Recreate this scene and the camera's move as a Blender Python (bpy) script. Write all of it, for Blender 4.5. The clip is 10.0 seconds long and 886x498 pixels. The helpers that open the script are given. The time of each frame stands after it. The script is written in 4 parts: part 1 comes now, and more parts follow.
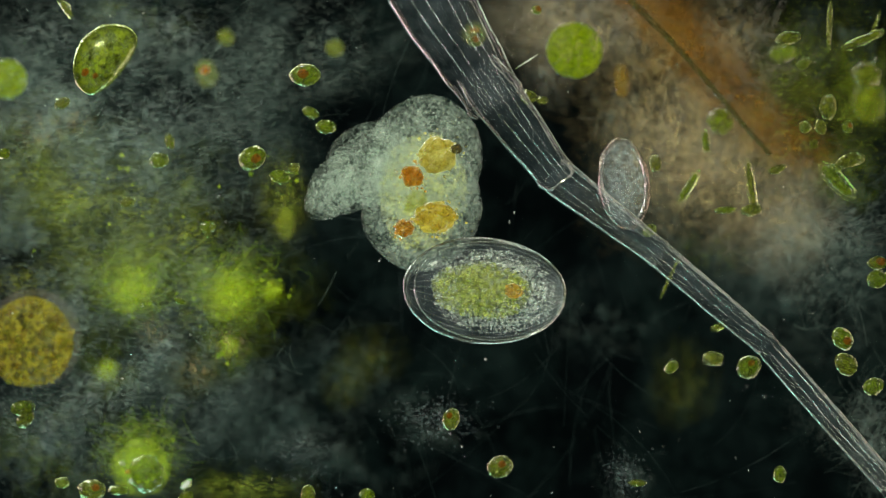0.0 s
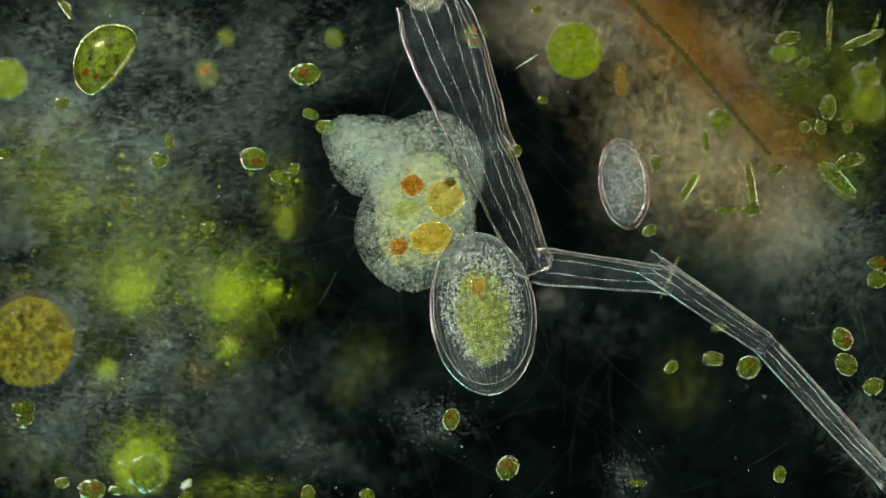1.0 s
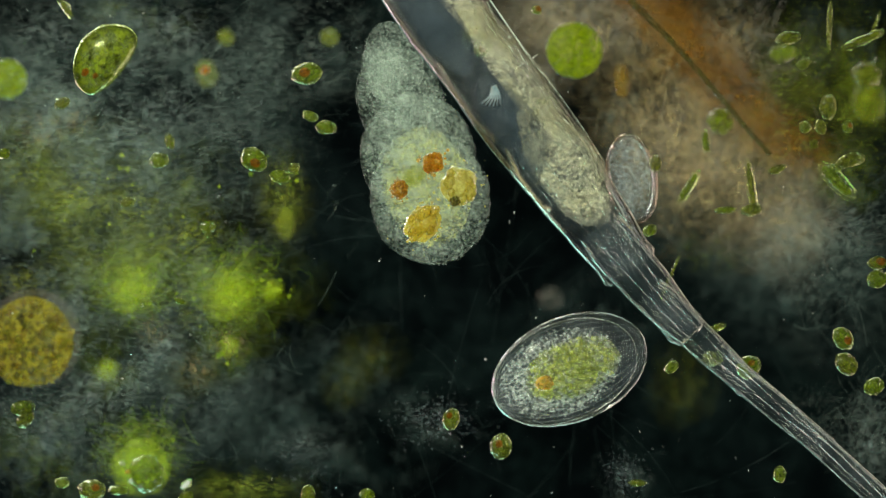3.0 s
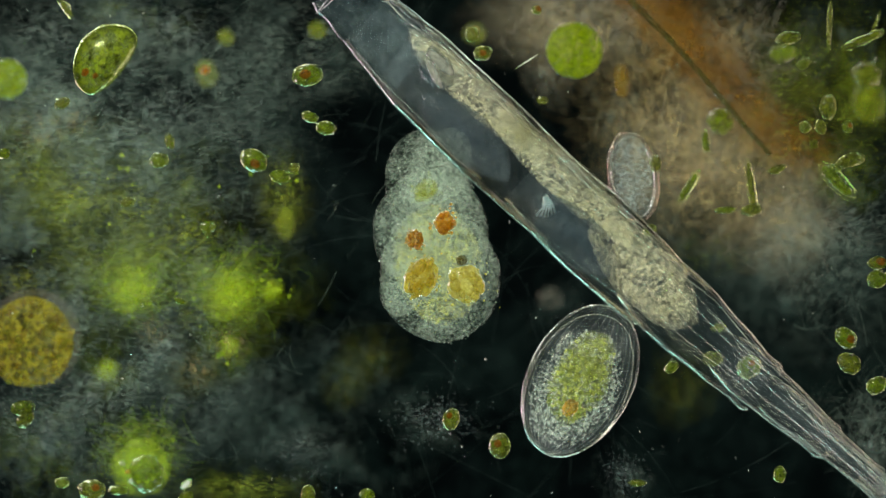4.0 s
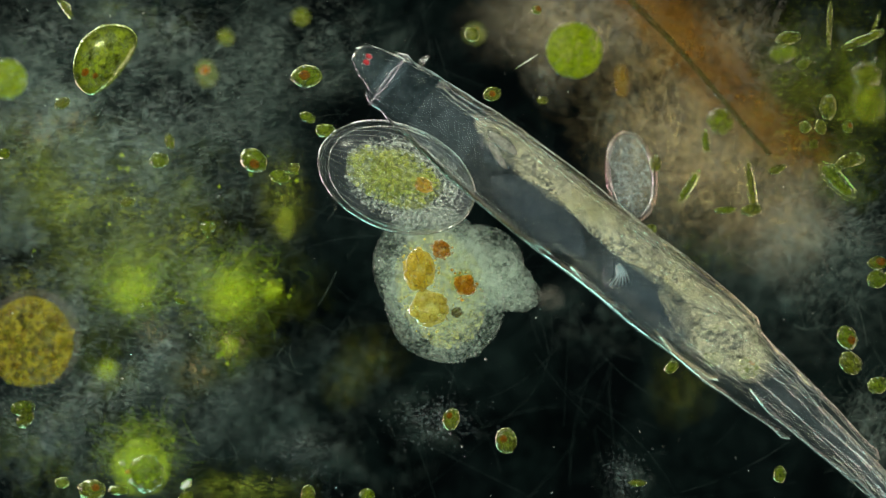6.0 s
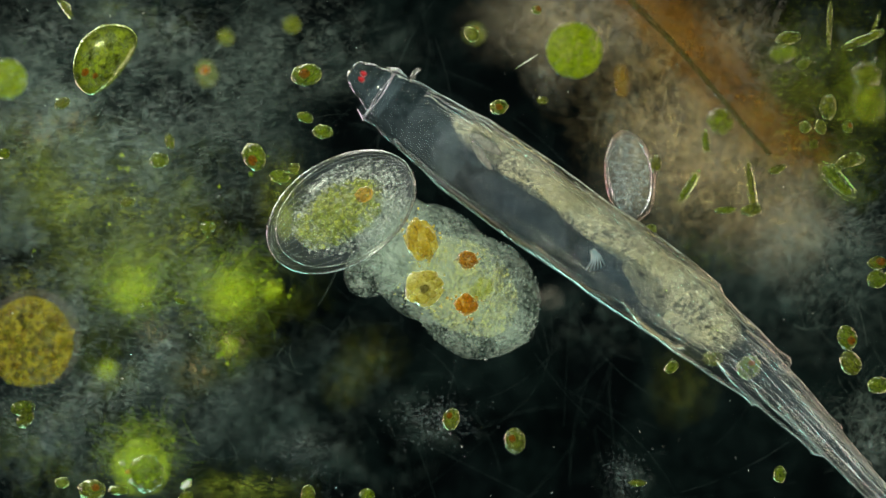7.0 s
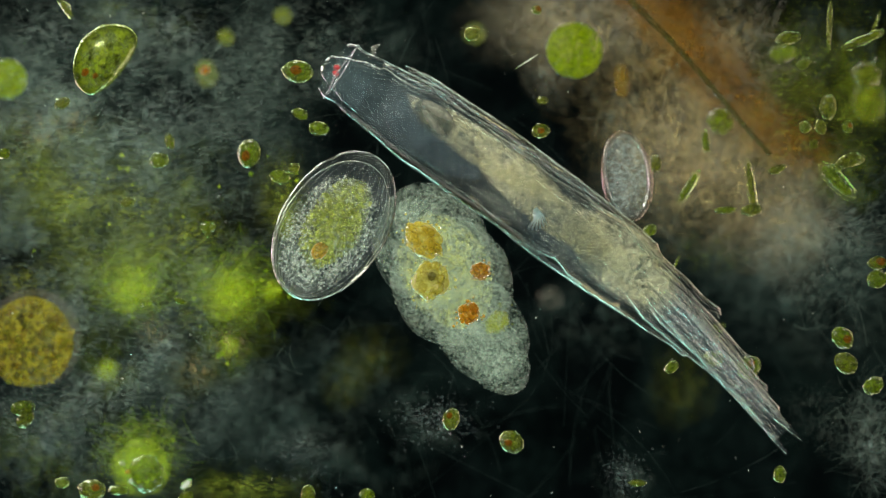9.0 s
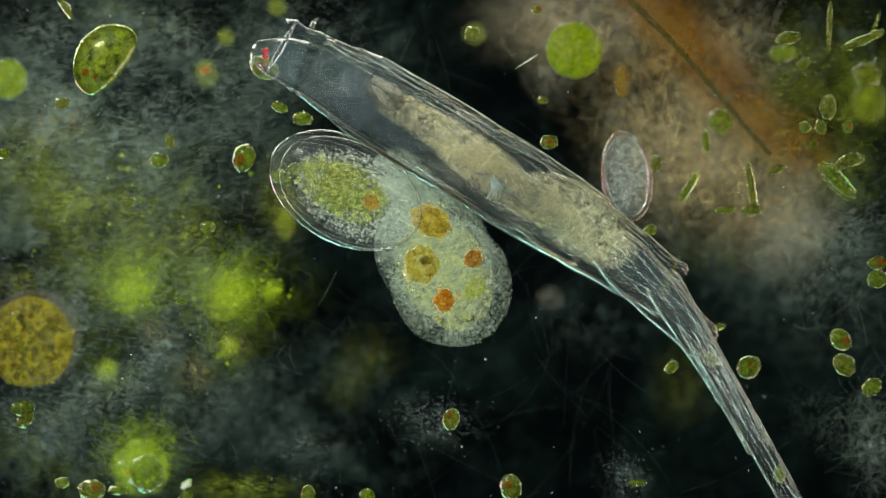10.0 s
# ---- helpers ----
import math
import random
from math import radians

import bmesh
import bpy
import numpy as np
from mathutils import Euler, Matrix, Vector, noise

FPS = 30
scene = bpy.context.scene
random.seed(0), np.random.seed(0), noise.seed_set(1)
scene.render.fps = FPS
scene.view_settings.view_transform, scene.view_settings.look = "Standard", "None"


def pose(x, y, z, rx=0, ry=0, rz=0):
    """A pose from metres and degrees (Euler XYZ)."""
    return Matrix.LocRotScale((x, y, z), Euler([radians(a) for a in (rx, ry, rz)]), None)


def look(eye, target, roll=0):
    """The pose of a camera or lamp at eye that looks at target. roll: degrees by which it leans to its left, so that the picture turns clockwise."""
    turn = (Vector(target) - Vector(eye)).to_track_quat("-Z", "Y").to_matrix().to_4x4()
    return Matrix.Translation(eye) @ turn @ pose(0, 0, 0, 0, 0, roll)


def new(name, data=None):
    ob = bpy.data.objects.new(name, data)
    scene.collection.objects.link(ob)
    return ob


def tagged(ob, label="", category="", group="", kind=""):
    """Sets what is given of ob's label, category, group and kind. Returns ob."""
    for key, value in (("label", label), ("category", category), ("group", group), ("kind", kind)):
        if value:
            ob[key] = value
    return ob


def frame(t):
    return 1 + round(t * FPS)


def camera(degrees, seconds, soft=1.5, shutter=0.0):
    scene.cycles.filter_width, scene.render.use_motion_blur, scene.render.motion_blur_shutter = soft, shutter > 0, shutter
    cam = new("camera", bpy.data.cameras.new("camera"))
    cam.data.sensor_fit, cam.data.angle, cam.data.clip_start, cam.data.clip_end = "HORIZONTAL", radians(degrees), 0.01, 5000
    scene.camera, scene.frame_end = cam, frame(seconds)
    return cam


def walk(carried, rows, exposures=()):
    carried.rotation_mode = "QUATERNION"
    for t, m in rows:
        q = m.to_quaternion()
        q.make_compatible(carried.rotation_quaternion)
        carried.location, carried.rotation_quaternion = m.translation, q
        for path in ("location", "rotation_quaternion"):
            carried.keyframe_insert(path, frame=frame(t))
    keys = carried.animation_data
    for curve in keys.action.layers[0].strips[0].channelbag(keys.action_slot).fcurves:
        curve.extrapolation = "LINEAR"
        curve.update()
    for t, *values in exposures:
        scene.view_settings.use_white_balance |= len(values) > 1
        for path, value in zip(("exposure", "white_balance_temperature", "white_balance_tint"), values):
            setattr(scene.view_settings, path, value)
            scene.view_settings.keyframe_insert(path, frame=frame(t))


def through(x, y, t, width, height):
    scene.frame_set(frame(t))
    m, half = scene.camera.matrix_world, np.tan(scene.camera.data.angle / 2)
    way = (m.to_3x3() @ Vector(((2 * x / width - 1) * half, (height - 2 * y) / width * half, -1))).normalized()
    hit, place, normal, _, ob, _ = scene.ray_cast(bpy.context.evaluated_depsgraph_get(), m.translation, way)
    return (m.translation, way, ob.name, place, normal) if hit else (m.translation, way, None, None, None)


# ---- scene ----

# ---- scale: one metre here stands for about a third of a millimetre under the microscope ----
EYE = 0.784 / math.tan(radians(10))
cam = camera(20, 10.0, soft=1.3)
cam.data.dof.use_dof = True
cam.data.dof.focus_distance = EYE - 0.06
cam.data.dof.aperture_fstop = 0.95
walk(cam, [(0.0, look((0, 0, EYE), (0, 0, 0))), (10.0, look((0, 0, EYE), (0, 0, 0)))])
scene.view_settings.exposure = 0.0
scene.cycles.transparent_max_bounces = 56
scene.cycles.max_bounces = 8

# ---- light: dim room, and the ring of a dark-field condenser under the slide ----
world = bpy.data.worlds.new("dim_room")
world.use_nodes = True
world.node_tree.nodes["Background"].inputs[0].default_value = (0.35, 1.0, 0.92, 1)
world.node_tree.nodes["Background"].inputs[1].default_value = 0.0013
scene.world = world
LAMPS = [(45, (1, 0.75, 0.65)), (45, (0.75, 1, 0.85)), (130, (1, 0.97, 0.85)), (190, (0.95, 1, 0.9)), (130, (1, 0.7, 0.85)), (140, (0.45, 1, 0.9)), (60, (0.7, 1, 0.9)), (45, (1, 0.85, 0.75))]
for i, (power, tint) in enumerate(LAMPS):
    a = radians(10 + 45 * i)
    data = bpy.data.lights.new("condenser_lamp", "AREA")
    data.shape, data.size, data.energy, data.color = "DISK", 1.7, power * 0.62, tint
    ob = new("condenser_lamp", data)
    ob.matrix_world = look((2.2 * math.cos(a), 2.2 * math.sin(a), -2.9), (0, 0, -0.1))
# unseen fill lamps added above the slide, the strongest towards the upper left
for i, (power, size) in enumerate(((85, 0.8), (22, 1.6), (22, 1.6))):
    a = radians(130 + 120 * i)
    data = bpy.data.lights.new("added_fill_lamp", "AREA")
    data.shape, data.size, data.energy, data.color = "DISK", size, power, (0.94, 1, 0.74)
    ob = new("added_fill_lamp", data)
    ob.matrix_world = look((3.2 * math.cos(a), 3.2 * math.sin(a), 2.9), (0, 0, -0.2))


# ---- small tools ----
def k(z):
    return (EYE - z) / EYE


def P(u, v, z=0.0):
    """A place from plan units (thousandths across the view, down the view) at the depth z."""
    return ((u - 784) / 1000 * k(z), (441 - v) / 1000 * k(z), z)


def at(u, v, z=0.0, turn=0.0):
    x, y, z = P(u, v, z)
    return pose(x, y, z, 0, 0, turn)


def mesh_of(bm, name, smooth=True):
    me = bpy.data.meshes.new(name)
    bm.to_mesh(me)
    bm.free()
    if smooth:
        for p in me.polygons:
            p.use_smooth = True
    return me


def part(name, bm, material, parent=None, label="", m=None, smooth=True):
    me = bm if isinstance(bm, bpy.types.Mesh) else mesh_of(bm, name, smooth)
    if not me.materials:
        me.materials.append(material)
    ob = new(name, me)
    if parent:
        ob.parent = parent
    if m:
        ob.matrix_basis = m
    return tagged(ob, label)


def thing(name, m, label, category, group="", kind=""):
    ob = new(name)
    ob.empty_display_size = 0.05
    ob.matrix_basis = m
    return tagged(ob, label, category, group, kind)


def ball(sx, sy, sz, seg=32, rough=0.0, freq=6.0, seed=0.0, rough2=0.0):
    """A lumpy ellipsoid with half axes in metres."""
    bm = bmesh.new()
    bmesh.ops.create_uvsphere(bm, u_segments=seg, v_segments=max(8, seg * 2 // 3), radius=1)
    for v in bm.verts:
        d = v.co.copy()
        s = 1 + rough * noise.noise(d * freq * 0.3 + Vector((seed, 0, 0)))
        s += rough2 * noise.noise(d * freq * 1.7 + Vector((0, seed, 3)))
        v.co = Vector((d.x * sx, d.y * sy, d.z * sz)) * s
    return bm


def tube(profile, seg=28, rough=0.0, seed=0.0, flat=1.0, close=True):
    """A body turned round the x axis: rows of (x, radius)."""
    bm = bmesh.new()
    rings = []
    for x, r in profile:
        ring = []
        for j in range(seg):
            a = 2 * math.pi * j / seg
            n = noise.noise(Vector((x * 9 + seed, math.cos(a) * 1.5, math.sin(a) * 1.5)))
            q = r * (1 + rough * n)
            ring.append(bm.verts.new((x, q * math.cos(a), q * math.sin(a) * flat)))
        rings.append(ring)
    for a, b in zip(rings, rings[1:]):
        for j in range(seg):
            bm.faces.new((a[j], a[(j + 1) % seg], b[(j + 1) % seg], b[j]))
    if close:
        bm.faces.new(rings[0][::-1])
        bm.faces.new(rings[-1])
    bmesh.ops.recalc_face_normals(bm, faces=bm.faces)
    return bm


def smooth_profile(rows, steps=8):
    out = []
    for (x0, r0), (x1, r1) in zip(rows, rows[1:]):
        for i in range(steps):
            f = i / steps
            g = f * f * (3 - 2 * f)
            out.append((x0 + (x1 - x0) * f, r0 + (r1 - r0) * g))
    out.append(rows[-1])
    return out


def strand(points, r0, r1=None, sides=5):
    """A thin thread through points (3D), tapering from r0 to r1."""
    bm = bmesh.new()
    r1 = r0 if r1 is None else r1
    pts = [Vector(p) for p in points]
    rings = []
    for i, p in enumerate(pts):
        d = (pts[min(i + 1, len(pts) - 1)] - pts[max(i - 1, 0)]).normalized()
        a = d.cross(Vector((0.13, 0.21, 1))).normalized()
        b = d.cross(a)
        r = r0 + (r1 - r0) * i / max(1, len(pts) - 1)
        rings.append([bm.verts.new(p + (a * math.cos(t) + b * math.sin(t)) * r) for t in [2 * math.pi * j / sides for j in range(sides)]])
    for a, b in zip(rings, rings[1:]):
        for j in range(sides):
            bm.faces.new((a[j], a[(j + 1) % sides], b[(j + 1) % sides], b[j]))
    bm.faces.new(rings[0][::-1])
    bm.faces.new(rings[-1])
    return bm


def ico():
    bm = bmesh.new()
    bmesh.ops.create_icosphere(bm, subdivisions=1, radius=1)
    v = np.array([tuple(x.co) for x in bm.verts])
    f = np.array([[x.index for x in g.verts] for g in bm.faces])
    bm.free()
    return v, f


ICO_V, ICO_F = ico()


def granules(name, places, sizes, stretch=(1, 1, 1), seed=1):
    """Many small grains joined into one mesh."""
    rng = np.random.default_rng(seed)
    n = len(places)
    jit = 1 + 0.25 * rng.standard_normal((n, len(ICO_V), 1))
    v = places[:, None, :] + ICO_V[None] * sizes[:, None, None] * jit * np.array(stretch)
    f = ICO_F[None] + (np.arange(n) * len(ICO_V))[:, None, None]
    me = bpy.data.meshes.new(name)
    me.from_pydata(v.reshape(-1, 3).tolist(), [], f.reshape(-1, 3).tolist())
    return me


def in_ellipsoid(n, sx, sy, sz, seed, hollow=0.0):
    rng = np.random.default_rng(seed)
    d = rng.standard_normal((n, 3))
    d /= np.linalg.norm(d, axis=1)[:, None]
    r = (hollow ** 3 + (1 - hollow ** 3) * rng.random(n)) ** (1 / 3)
    return d * r[:, None] * np.array((sx, sy, sz))


# ---- materials ----
def material(name):
    m = bpy.data.materials.new(name)
    m.use_nodes = True
    m.node_tree.nodes.clear()
    return m, m.node_tree.nodes, m.node_tree.links.new


def noise_node(n, link, vec, scale, detail=6.0, rough=0.6, distort=0.0):
    t = n.new("ShaderNodeTexNoise")
    t.inputs["Scale"].default_value = scale
    t.inputs["Detail"].default_value = detail
    t.inputs["Roughness"].default_value = rough
    t.inputs["Distortion"].default_value = distort
    link(vec, t.inputs["Vector"])
    return t.outputs["Fac"]


def ramp(n, link, fac, stops):
    r = n.new("ShaderNodeValToRGB")
    e = r.color_ramp.elements
    while len(e) < len(stops):
        e.new(0.5)
    for x, (p, c) in zip(e, stops):
        x.position = p
        x.color = (*c, 1) if isinstance(c, tuple) else (c, c, c, 1)
    link(fac, r.inputs["Fac"])
    return r.outputs["Color"]


def maths(n, link, op, a, b):
    x = n.new("ShaderNodeMath")
    x.operation = op
    for s, q in zip(x.inputs, (a, b)):
        if isinstance(q, (int, float)):
            s.default_value = q
        else:
            link(q, s)
    return x.outputs[0]


def living(name, dark, light, alpha=(0.2, 0.5), scale=30.0, fine=160.0, ior=1.08, rough=0.18, island=False, clear=True, bump=0.8, through=0.55, gloss=(1, 1, 1), sheen=0.06, band=(0.36, 0.66)):
    """Translucent living matter: a cloudy body colour in two scales of grain, partly clear, with a thin wet gloss."""
    m, n, link = material(name)
    co = n.new("ShaderNodeTexCoord").outputs["Object"]
    big = noise_node(n, link, co, scale, 4)
    small = noise_node(n, link, co, fine, 3, 0.7)
    mixn = maths(n, link, "ADD", maths(n, link, "MULTIPLY", big, 0.55), maths(n, link, "MULTIPLY", small, 0.45))
    if island:
        mixn = maths(n, link, "ADD", maths(n, link, "MULTIPLY", mixn, 0.3), maths(n, link, "MULTIPLY", n.new("ShaderNodeNewGeometry").outputs["Random Per Island"], 0.7))
        col = ramp(n, link, mixn, [(0.1, dark), (0.85, light)])
    else:
        col = ramp(n, link, mixn, [(band[0], dark), (band[1], light)])
    d, t, mx = n.new("ShaderNodeBsdfDiffuse"), n.new("ShaderNodeBsdfTranslucent"), n.new("ShaderNodeMixShader")
    link(col, d.inputs["Color"])
    link(col, t.inputs["Color"])
    mx.inputs[0].default_value = through
    link(d.outputs[0], mx.inputs[1])
    link(t.outputs[0], mx.inputs[2])
    if bump:
        b = n.new("ShaderNodeBump")
        b.inputs["Strength"].default_value = bump
        b.inputs["Distance"].default_value = 0.006
        link(mixn if not island else small, b.inputs["Height"])
        link(b.outputs[0], d.inputs["Normal"])
        link(b.outputs[0], t.inputs["Normal"])
    last = mx.outputs[0]
    if bump and sheen:
        ws, wm = n.new("ShaderNodeBsdfGlossy"), n.new("ShaderNodeMixShader")
        ws.inputs["Roughness"].default_value = 0.3
        link(b.outputs[0], ws.inputs["Normal"])
        wm.inputs[0].default_value = sheen
        link(last, wm.inputs[1])
        link(ws.outputs[0], wm.inputs[2])
        last = wm.outputs[0]
    if clear:
        a = ramp(n, link, maths(n, link, "ADD", maths(n, link, "MULTIPLY", big, 0.6), maths(n, link, "MULTIPLY", small, 0.4)), [(band[0], alpha[0]), (band[1], alpha[1])])
        tr, mm = n.new("ShaderNodeBsdfTransparent"), n.new("ShaderNodeMixShader")
        link(a, mm.inputs[0])
        link(tr.outputs[0], mm.inputs[1])
        link(last, mm.inputs[2])
        last = mm.outputs[0]
    if ior:
        fr, gl, mg = n.new("ShaderNodeFresnel"), n.new("ShaderNodeBsdfGlossy"), n.new("ShaderNodeMixShader")
        fr.inputs["IOR"].default_value = ior
        gl.inputs["Roughness"].default_value = rough
        gl.inputs["Color"].default_value = (*gloss, 1)
        link(fr.outputs[0], mg.inputs[0])
        link(last, mg.inputs[1])
        link(gl.outputs[0], mg.inputs[2])
        last = mg.outputs[0]
    out = n.new("ShaderNodeOutputMaterial")
    link(last, out.inputs["Surface"])
    return m


def gauze(name, dark, light, density=0.5, scale=5.0, fine=40.0, low=0.42, high=0.75, fade=True, distort=0.6, stretch=None, turn=0.0, weight=0.4, relief=0.0):
    """Cloudy flocculent matter: thins out to nothing towards the rim of its sheet."""
    m, n, link = material(name)
    tc = n.new("ShaderNodeTexCoord")
    co = tc.outputs["Object"]
    big = noise_node(n, link, co, scale, 3, 0.55, distort)
    if stretch:
        mp = n.new("ShaderNodeMapping")
        mp.inputs["Scale"].default_value = stretch
        mp.inputs["Rotation"].default_value = (0, 0, radians(turn))
        link(co, mp.inputs["Vector"])
        co = mp.outputs["Vector"]
    small = noise_node(n, link, co, fine, 2.5 if relief else 5, 0.6 if relief else 0.72, distort)
    both = maths(n, link, "ADD", maths(n, link, "MULTIPLY", big, 1 - weight), maths(n, link, "MULTIPLY", small, weight))
    col = ramp(n, link, small, [(0.3, dark), (0.7, light)])
    a = maths(n, link, "MULTIPLY", ramp(n, link, both, [(low, 0.0), (high, 1.0)]), density)
    if fade:
        sub = n.new("ShaderNodeVectorMath")
        sub.operation = "DISTANCE"
        link(tc.outputs["UV"], sub.inputs[0])
        sub.inputs[1].default_value = (0.5, 0.5, 0)
        wob = maths(n, link, "ADD", sub.outputs["Value"], maths(n, link, "MULTIPLY", maths(n, link, "SUBTRACT", big, 0.5), 0.5))
        a = maths(n, link, "MULTIPLY", a, ramp(n, link, wob, [(0.05, 1.0), (0.46, 0.0)]))
    d, t, mx = n.new("ShaderNodeBsdfDiffuse"), n.new("ShaderNodeBsdfTranslucent"), n.new("ShaderNodeMixShader")
    link(col, d.inputs["Color"])
    link(col, t.inputs["Color"])
    if relief:
        b = n.new("ShaderNodeBump")
        b.inputs["Strength"].default_value = relief
        b.inputs["Distance"].default_value = 0.02
        link(small, b.inputs["Height"])
        link(b.outputs[0], d.inputs["Normal"])
        link(b.outputs[0], t.inputs["Normal"])
    mx.inputs[0].default_value = 0.6 if not relief else 0.3
    link(d.outputs[0], mx.inputs[1])
    link(t.outputs[0], mx.inputs[2])
    tr, mm = n.new("ShaderNodeBsdfTransparent"), n.new("ShaderNodeMixShader")
    link(a, mm.inputs[0])
    link(tr.outputs[0], mm.inputs[1])
    link(mx.outputs[0], mm.inputs[2])
    out = n.new("ShaderNodeOutputMaterial")
    link(mm.outputs[0], out.inputs["Surface"])
    return m


M_SLIDE = living("slide_glass", (0.02, 0.025, 0.03), (0.05, 0.06, 0.07), (0.0, 0.01), 4, 60, 1.03, 0.05, bump=0)
M_CUTICLE = living("clear_cuticle", (0.3, 0.42, 0.46), (0.6, 0.7, 0.72), (0.0, 0.036), 14, 90, 1.22, 0.1, bump=0, gloss=(1, 0.95, 0.88))
# Cream, cyan and rose put the iridescent rim light into the folds' colour.
M_RIM_FOLD_CREAM = living("cream_rim_fold", (0.6, 0.56, 0.44), (0.95, 0.92, 0.8), (0.05, 0.6), 16, 120, 1.3, 0.2, bump=0)
M_RIM_FOLD_CYAN = living("bluish_rim_fold", (0.3, 0.6, 0.58), (0.6, 0.95, 0.9), (0.03, 0.5), 14, 120, 1.3, 0.2, bump=0)
M_RIM_FOLD_ROSE = living("rosy_rim_fold", (0.6, 0.42, 0.5), (0.95, 0.75, 0.85), (0.03, 0.5), 14, 120, 1.3, 0.2, bump=0)
M_HEADSKIN = living("clear_head_skin", (0.25, 0.4, 0.46), (0.45, 0.6, 0.66), (0.0, 0.055), 14, 90, 1.18, 0.08, bump=0)
M_STOMACH = living("cream_stomach", (0.45, 0.43, 0.28), (0.92, 0.9, 0.66), (0.02, 0.22), 40, 170, 0, 0.3, bump=1.0, sheen=0.08, band=(0.42, 0.6))
M_STOMACH_GRAIN = living("cream_grain", (0.4, 0.38, 0.22), (0.92, 0.9, 0.64), (0.02, 0.34), 20, 140, 0, island=True, bump=0)
M_ORGAN = living("slate_organ", (0.02, 0.035, 0.045), (0.07, 0.1, 0.12), (0.22, 0.5), 18, 120, 0, 0.4)
M_MUSCLE = living("pale_muscle", (0.5, 0.5, 0.4), (0.9, 0.88, 0.74), (0.0, 0.11), 14, 90, 1.06, 0.25, bump=0)
M_JAW = living("white_jaw", (0.7, 0.7, 0.62), (0.95, 0.93, 0.85), (0.3, 0.8), 60, 200, 1.3, 0.25)
M_EYE = living("red_eye", (0.5, 0.02, 0.03), (0.7, 0.05, 0.06), (0.6, 0.9), 60, 200, 1.1, 0.3)
M_FLAME = living("bright_bristle", (0.6, 0.85, 0.95), (0.95, 0.98, 1.0), clear=False, ior=1.3, rough=0.3, bump=0)
M_PLASMA = living("milky_plasma", (0.14, 0.2, 0.16), (0.68, 0.78, 0.62), (0.01, 0.13), 30, 120, 0, bump=1.0, sheen=0.08, band=(0.42, 0.6))

M_PLASMA_GRAIN = living("plasma_grain", (0.2, 0.3, 0.2), (0.8, 0.92, 0.76), (0.015, 0.13), 20, 100, 0, island=True, bump=0)
M_EGG_GRAIN = living("egg_grain", (0.2, 0.28, 0.27), (0.72, 0.83, 0.8), (0.02, 0.15), 20, 100, 0, island=True, bump=0)
M_ENDOPLASM = living("yellowish_endoplasm", (0.36, 0.4, 0.1), (0.9, 0.9, 0.36), (0.0, 0.12), 34, 130, 0, bump=1.0, sheen=0.05, band=(0.42, 0.6))
M_ENDO_GRAIN = living("yellowish_grain", (0.4, 0.42, 0.05), (0.95, 0.95, 0.4), (0.03, 0.3), 20, 100, 0, island=True, bump=0)
M_VAC_YELLOW = living("yellow_vacuole", (0.66, 0.54, 0.02), (1.0, 0.94, 0.3), (0.3, 0.85), 22, 120, 1.06, 0.3, sheen=0.08)
M_VAC_AMBER = living("amber_vacuole", (0.6, 0.44, 0.008), (1.0, 0.84, 0.1), (0.25, 0.8), 22, 120, 1.05, 0.3, sheen=0.06)
M_VAC_ORANGE = living("orange_vacuole", (0.68, 0.32, 0.006), (1.0, 0.6, 0.03), (0.3, 0.8), 30, 120, 1.04, 0.35, sheen=0.03)
M_VAC_RUST = living("rust_vacuole", (0.5, 0.24, 0.008), (0.88, 0.5, 0.04), (0.25, 0.7), 30, 120, 1.04, 0.35, sheen=0.03)
M_VAC_GREEN = living("green_vacuole", (0.3, 0.36, 0.01), (0.6, 0.64, 0.05), (0.06, 0.3), 28, 150, 0)
M_VAC_DARK = living("dark_vacuole", (0.05, 0.035, 0.0), (0.16, 0.11, 0.006), (0.4, 0.8), 40, 150, 0)
M_SHELL = living("clear_shell", (0.4, 0.48, 0.52), (0.7, 0.76, 0.78), (0.0, 0.03), 14, 90, 1.16, 0.12, bump=0)
M_RIB = living("pale_rib", (0.5, 0.56, 0.52), (0.9, 0.95, 0.88), (0.0, 0.1), 12, 90, 0, bump=0)
M_SHELL_GRAIN = living("shell_grain", (0.2, 0.25, 0.18), (0.9, 0.95, 0.85), (0.03, 0.3), 20, 100, 0, 0.3, island=True, bump=0)
M_SHELL_GREEN = living("shell_green_grain", (0.1, 0.15, 0.003), (0.8, 0.84, 0.22), (0.06, 0.55), 20, 100, 0, island=True, bump=0)
M_INNER_SHELL = living("inner_shell", (0.4, 0.48, 0.52), (0.7, 0.76, 0.78), (0.0, 0.03), 14, 90, 1.06, 0.2, bump=0)
M_SHELL_BODY = living("pale_green_body", (0.2, 0.26, 0.02), (0.6, 0.64, 0.12), (0.01, 0.16), 28, 150, 0)
M_GREEN_GRAIN = living("green_grain", (0.12, 0.24, 0.0), (0.5, 0.62, 0.04), (0.06, 0.42), 20, 100, 0, island=True, bump=0)
M_GREEN = living("leaf_green_cell", (0.015, 0.03, 0.0), (0.24, 0.33, 0.004), (0.5, 0.95), 60, 220, 1.06, 0.2, sheen=0.03)
M_OLIVE = living("olive_green_cell", (0.018, 0.028, 0.0), (0.22, 0.25, 0.008), (0.45, 0.9), 60, 220, 1.06, 0.2, sheen=0.03)
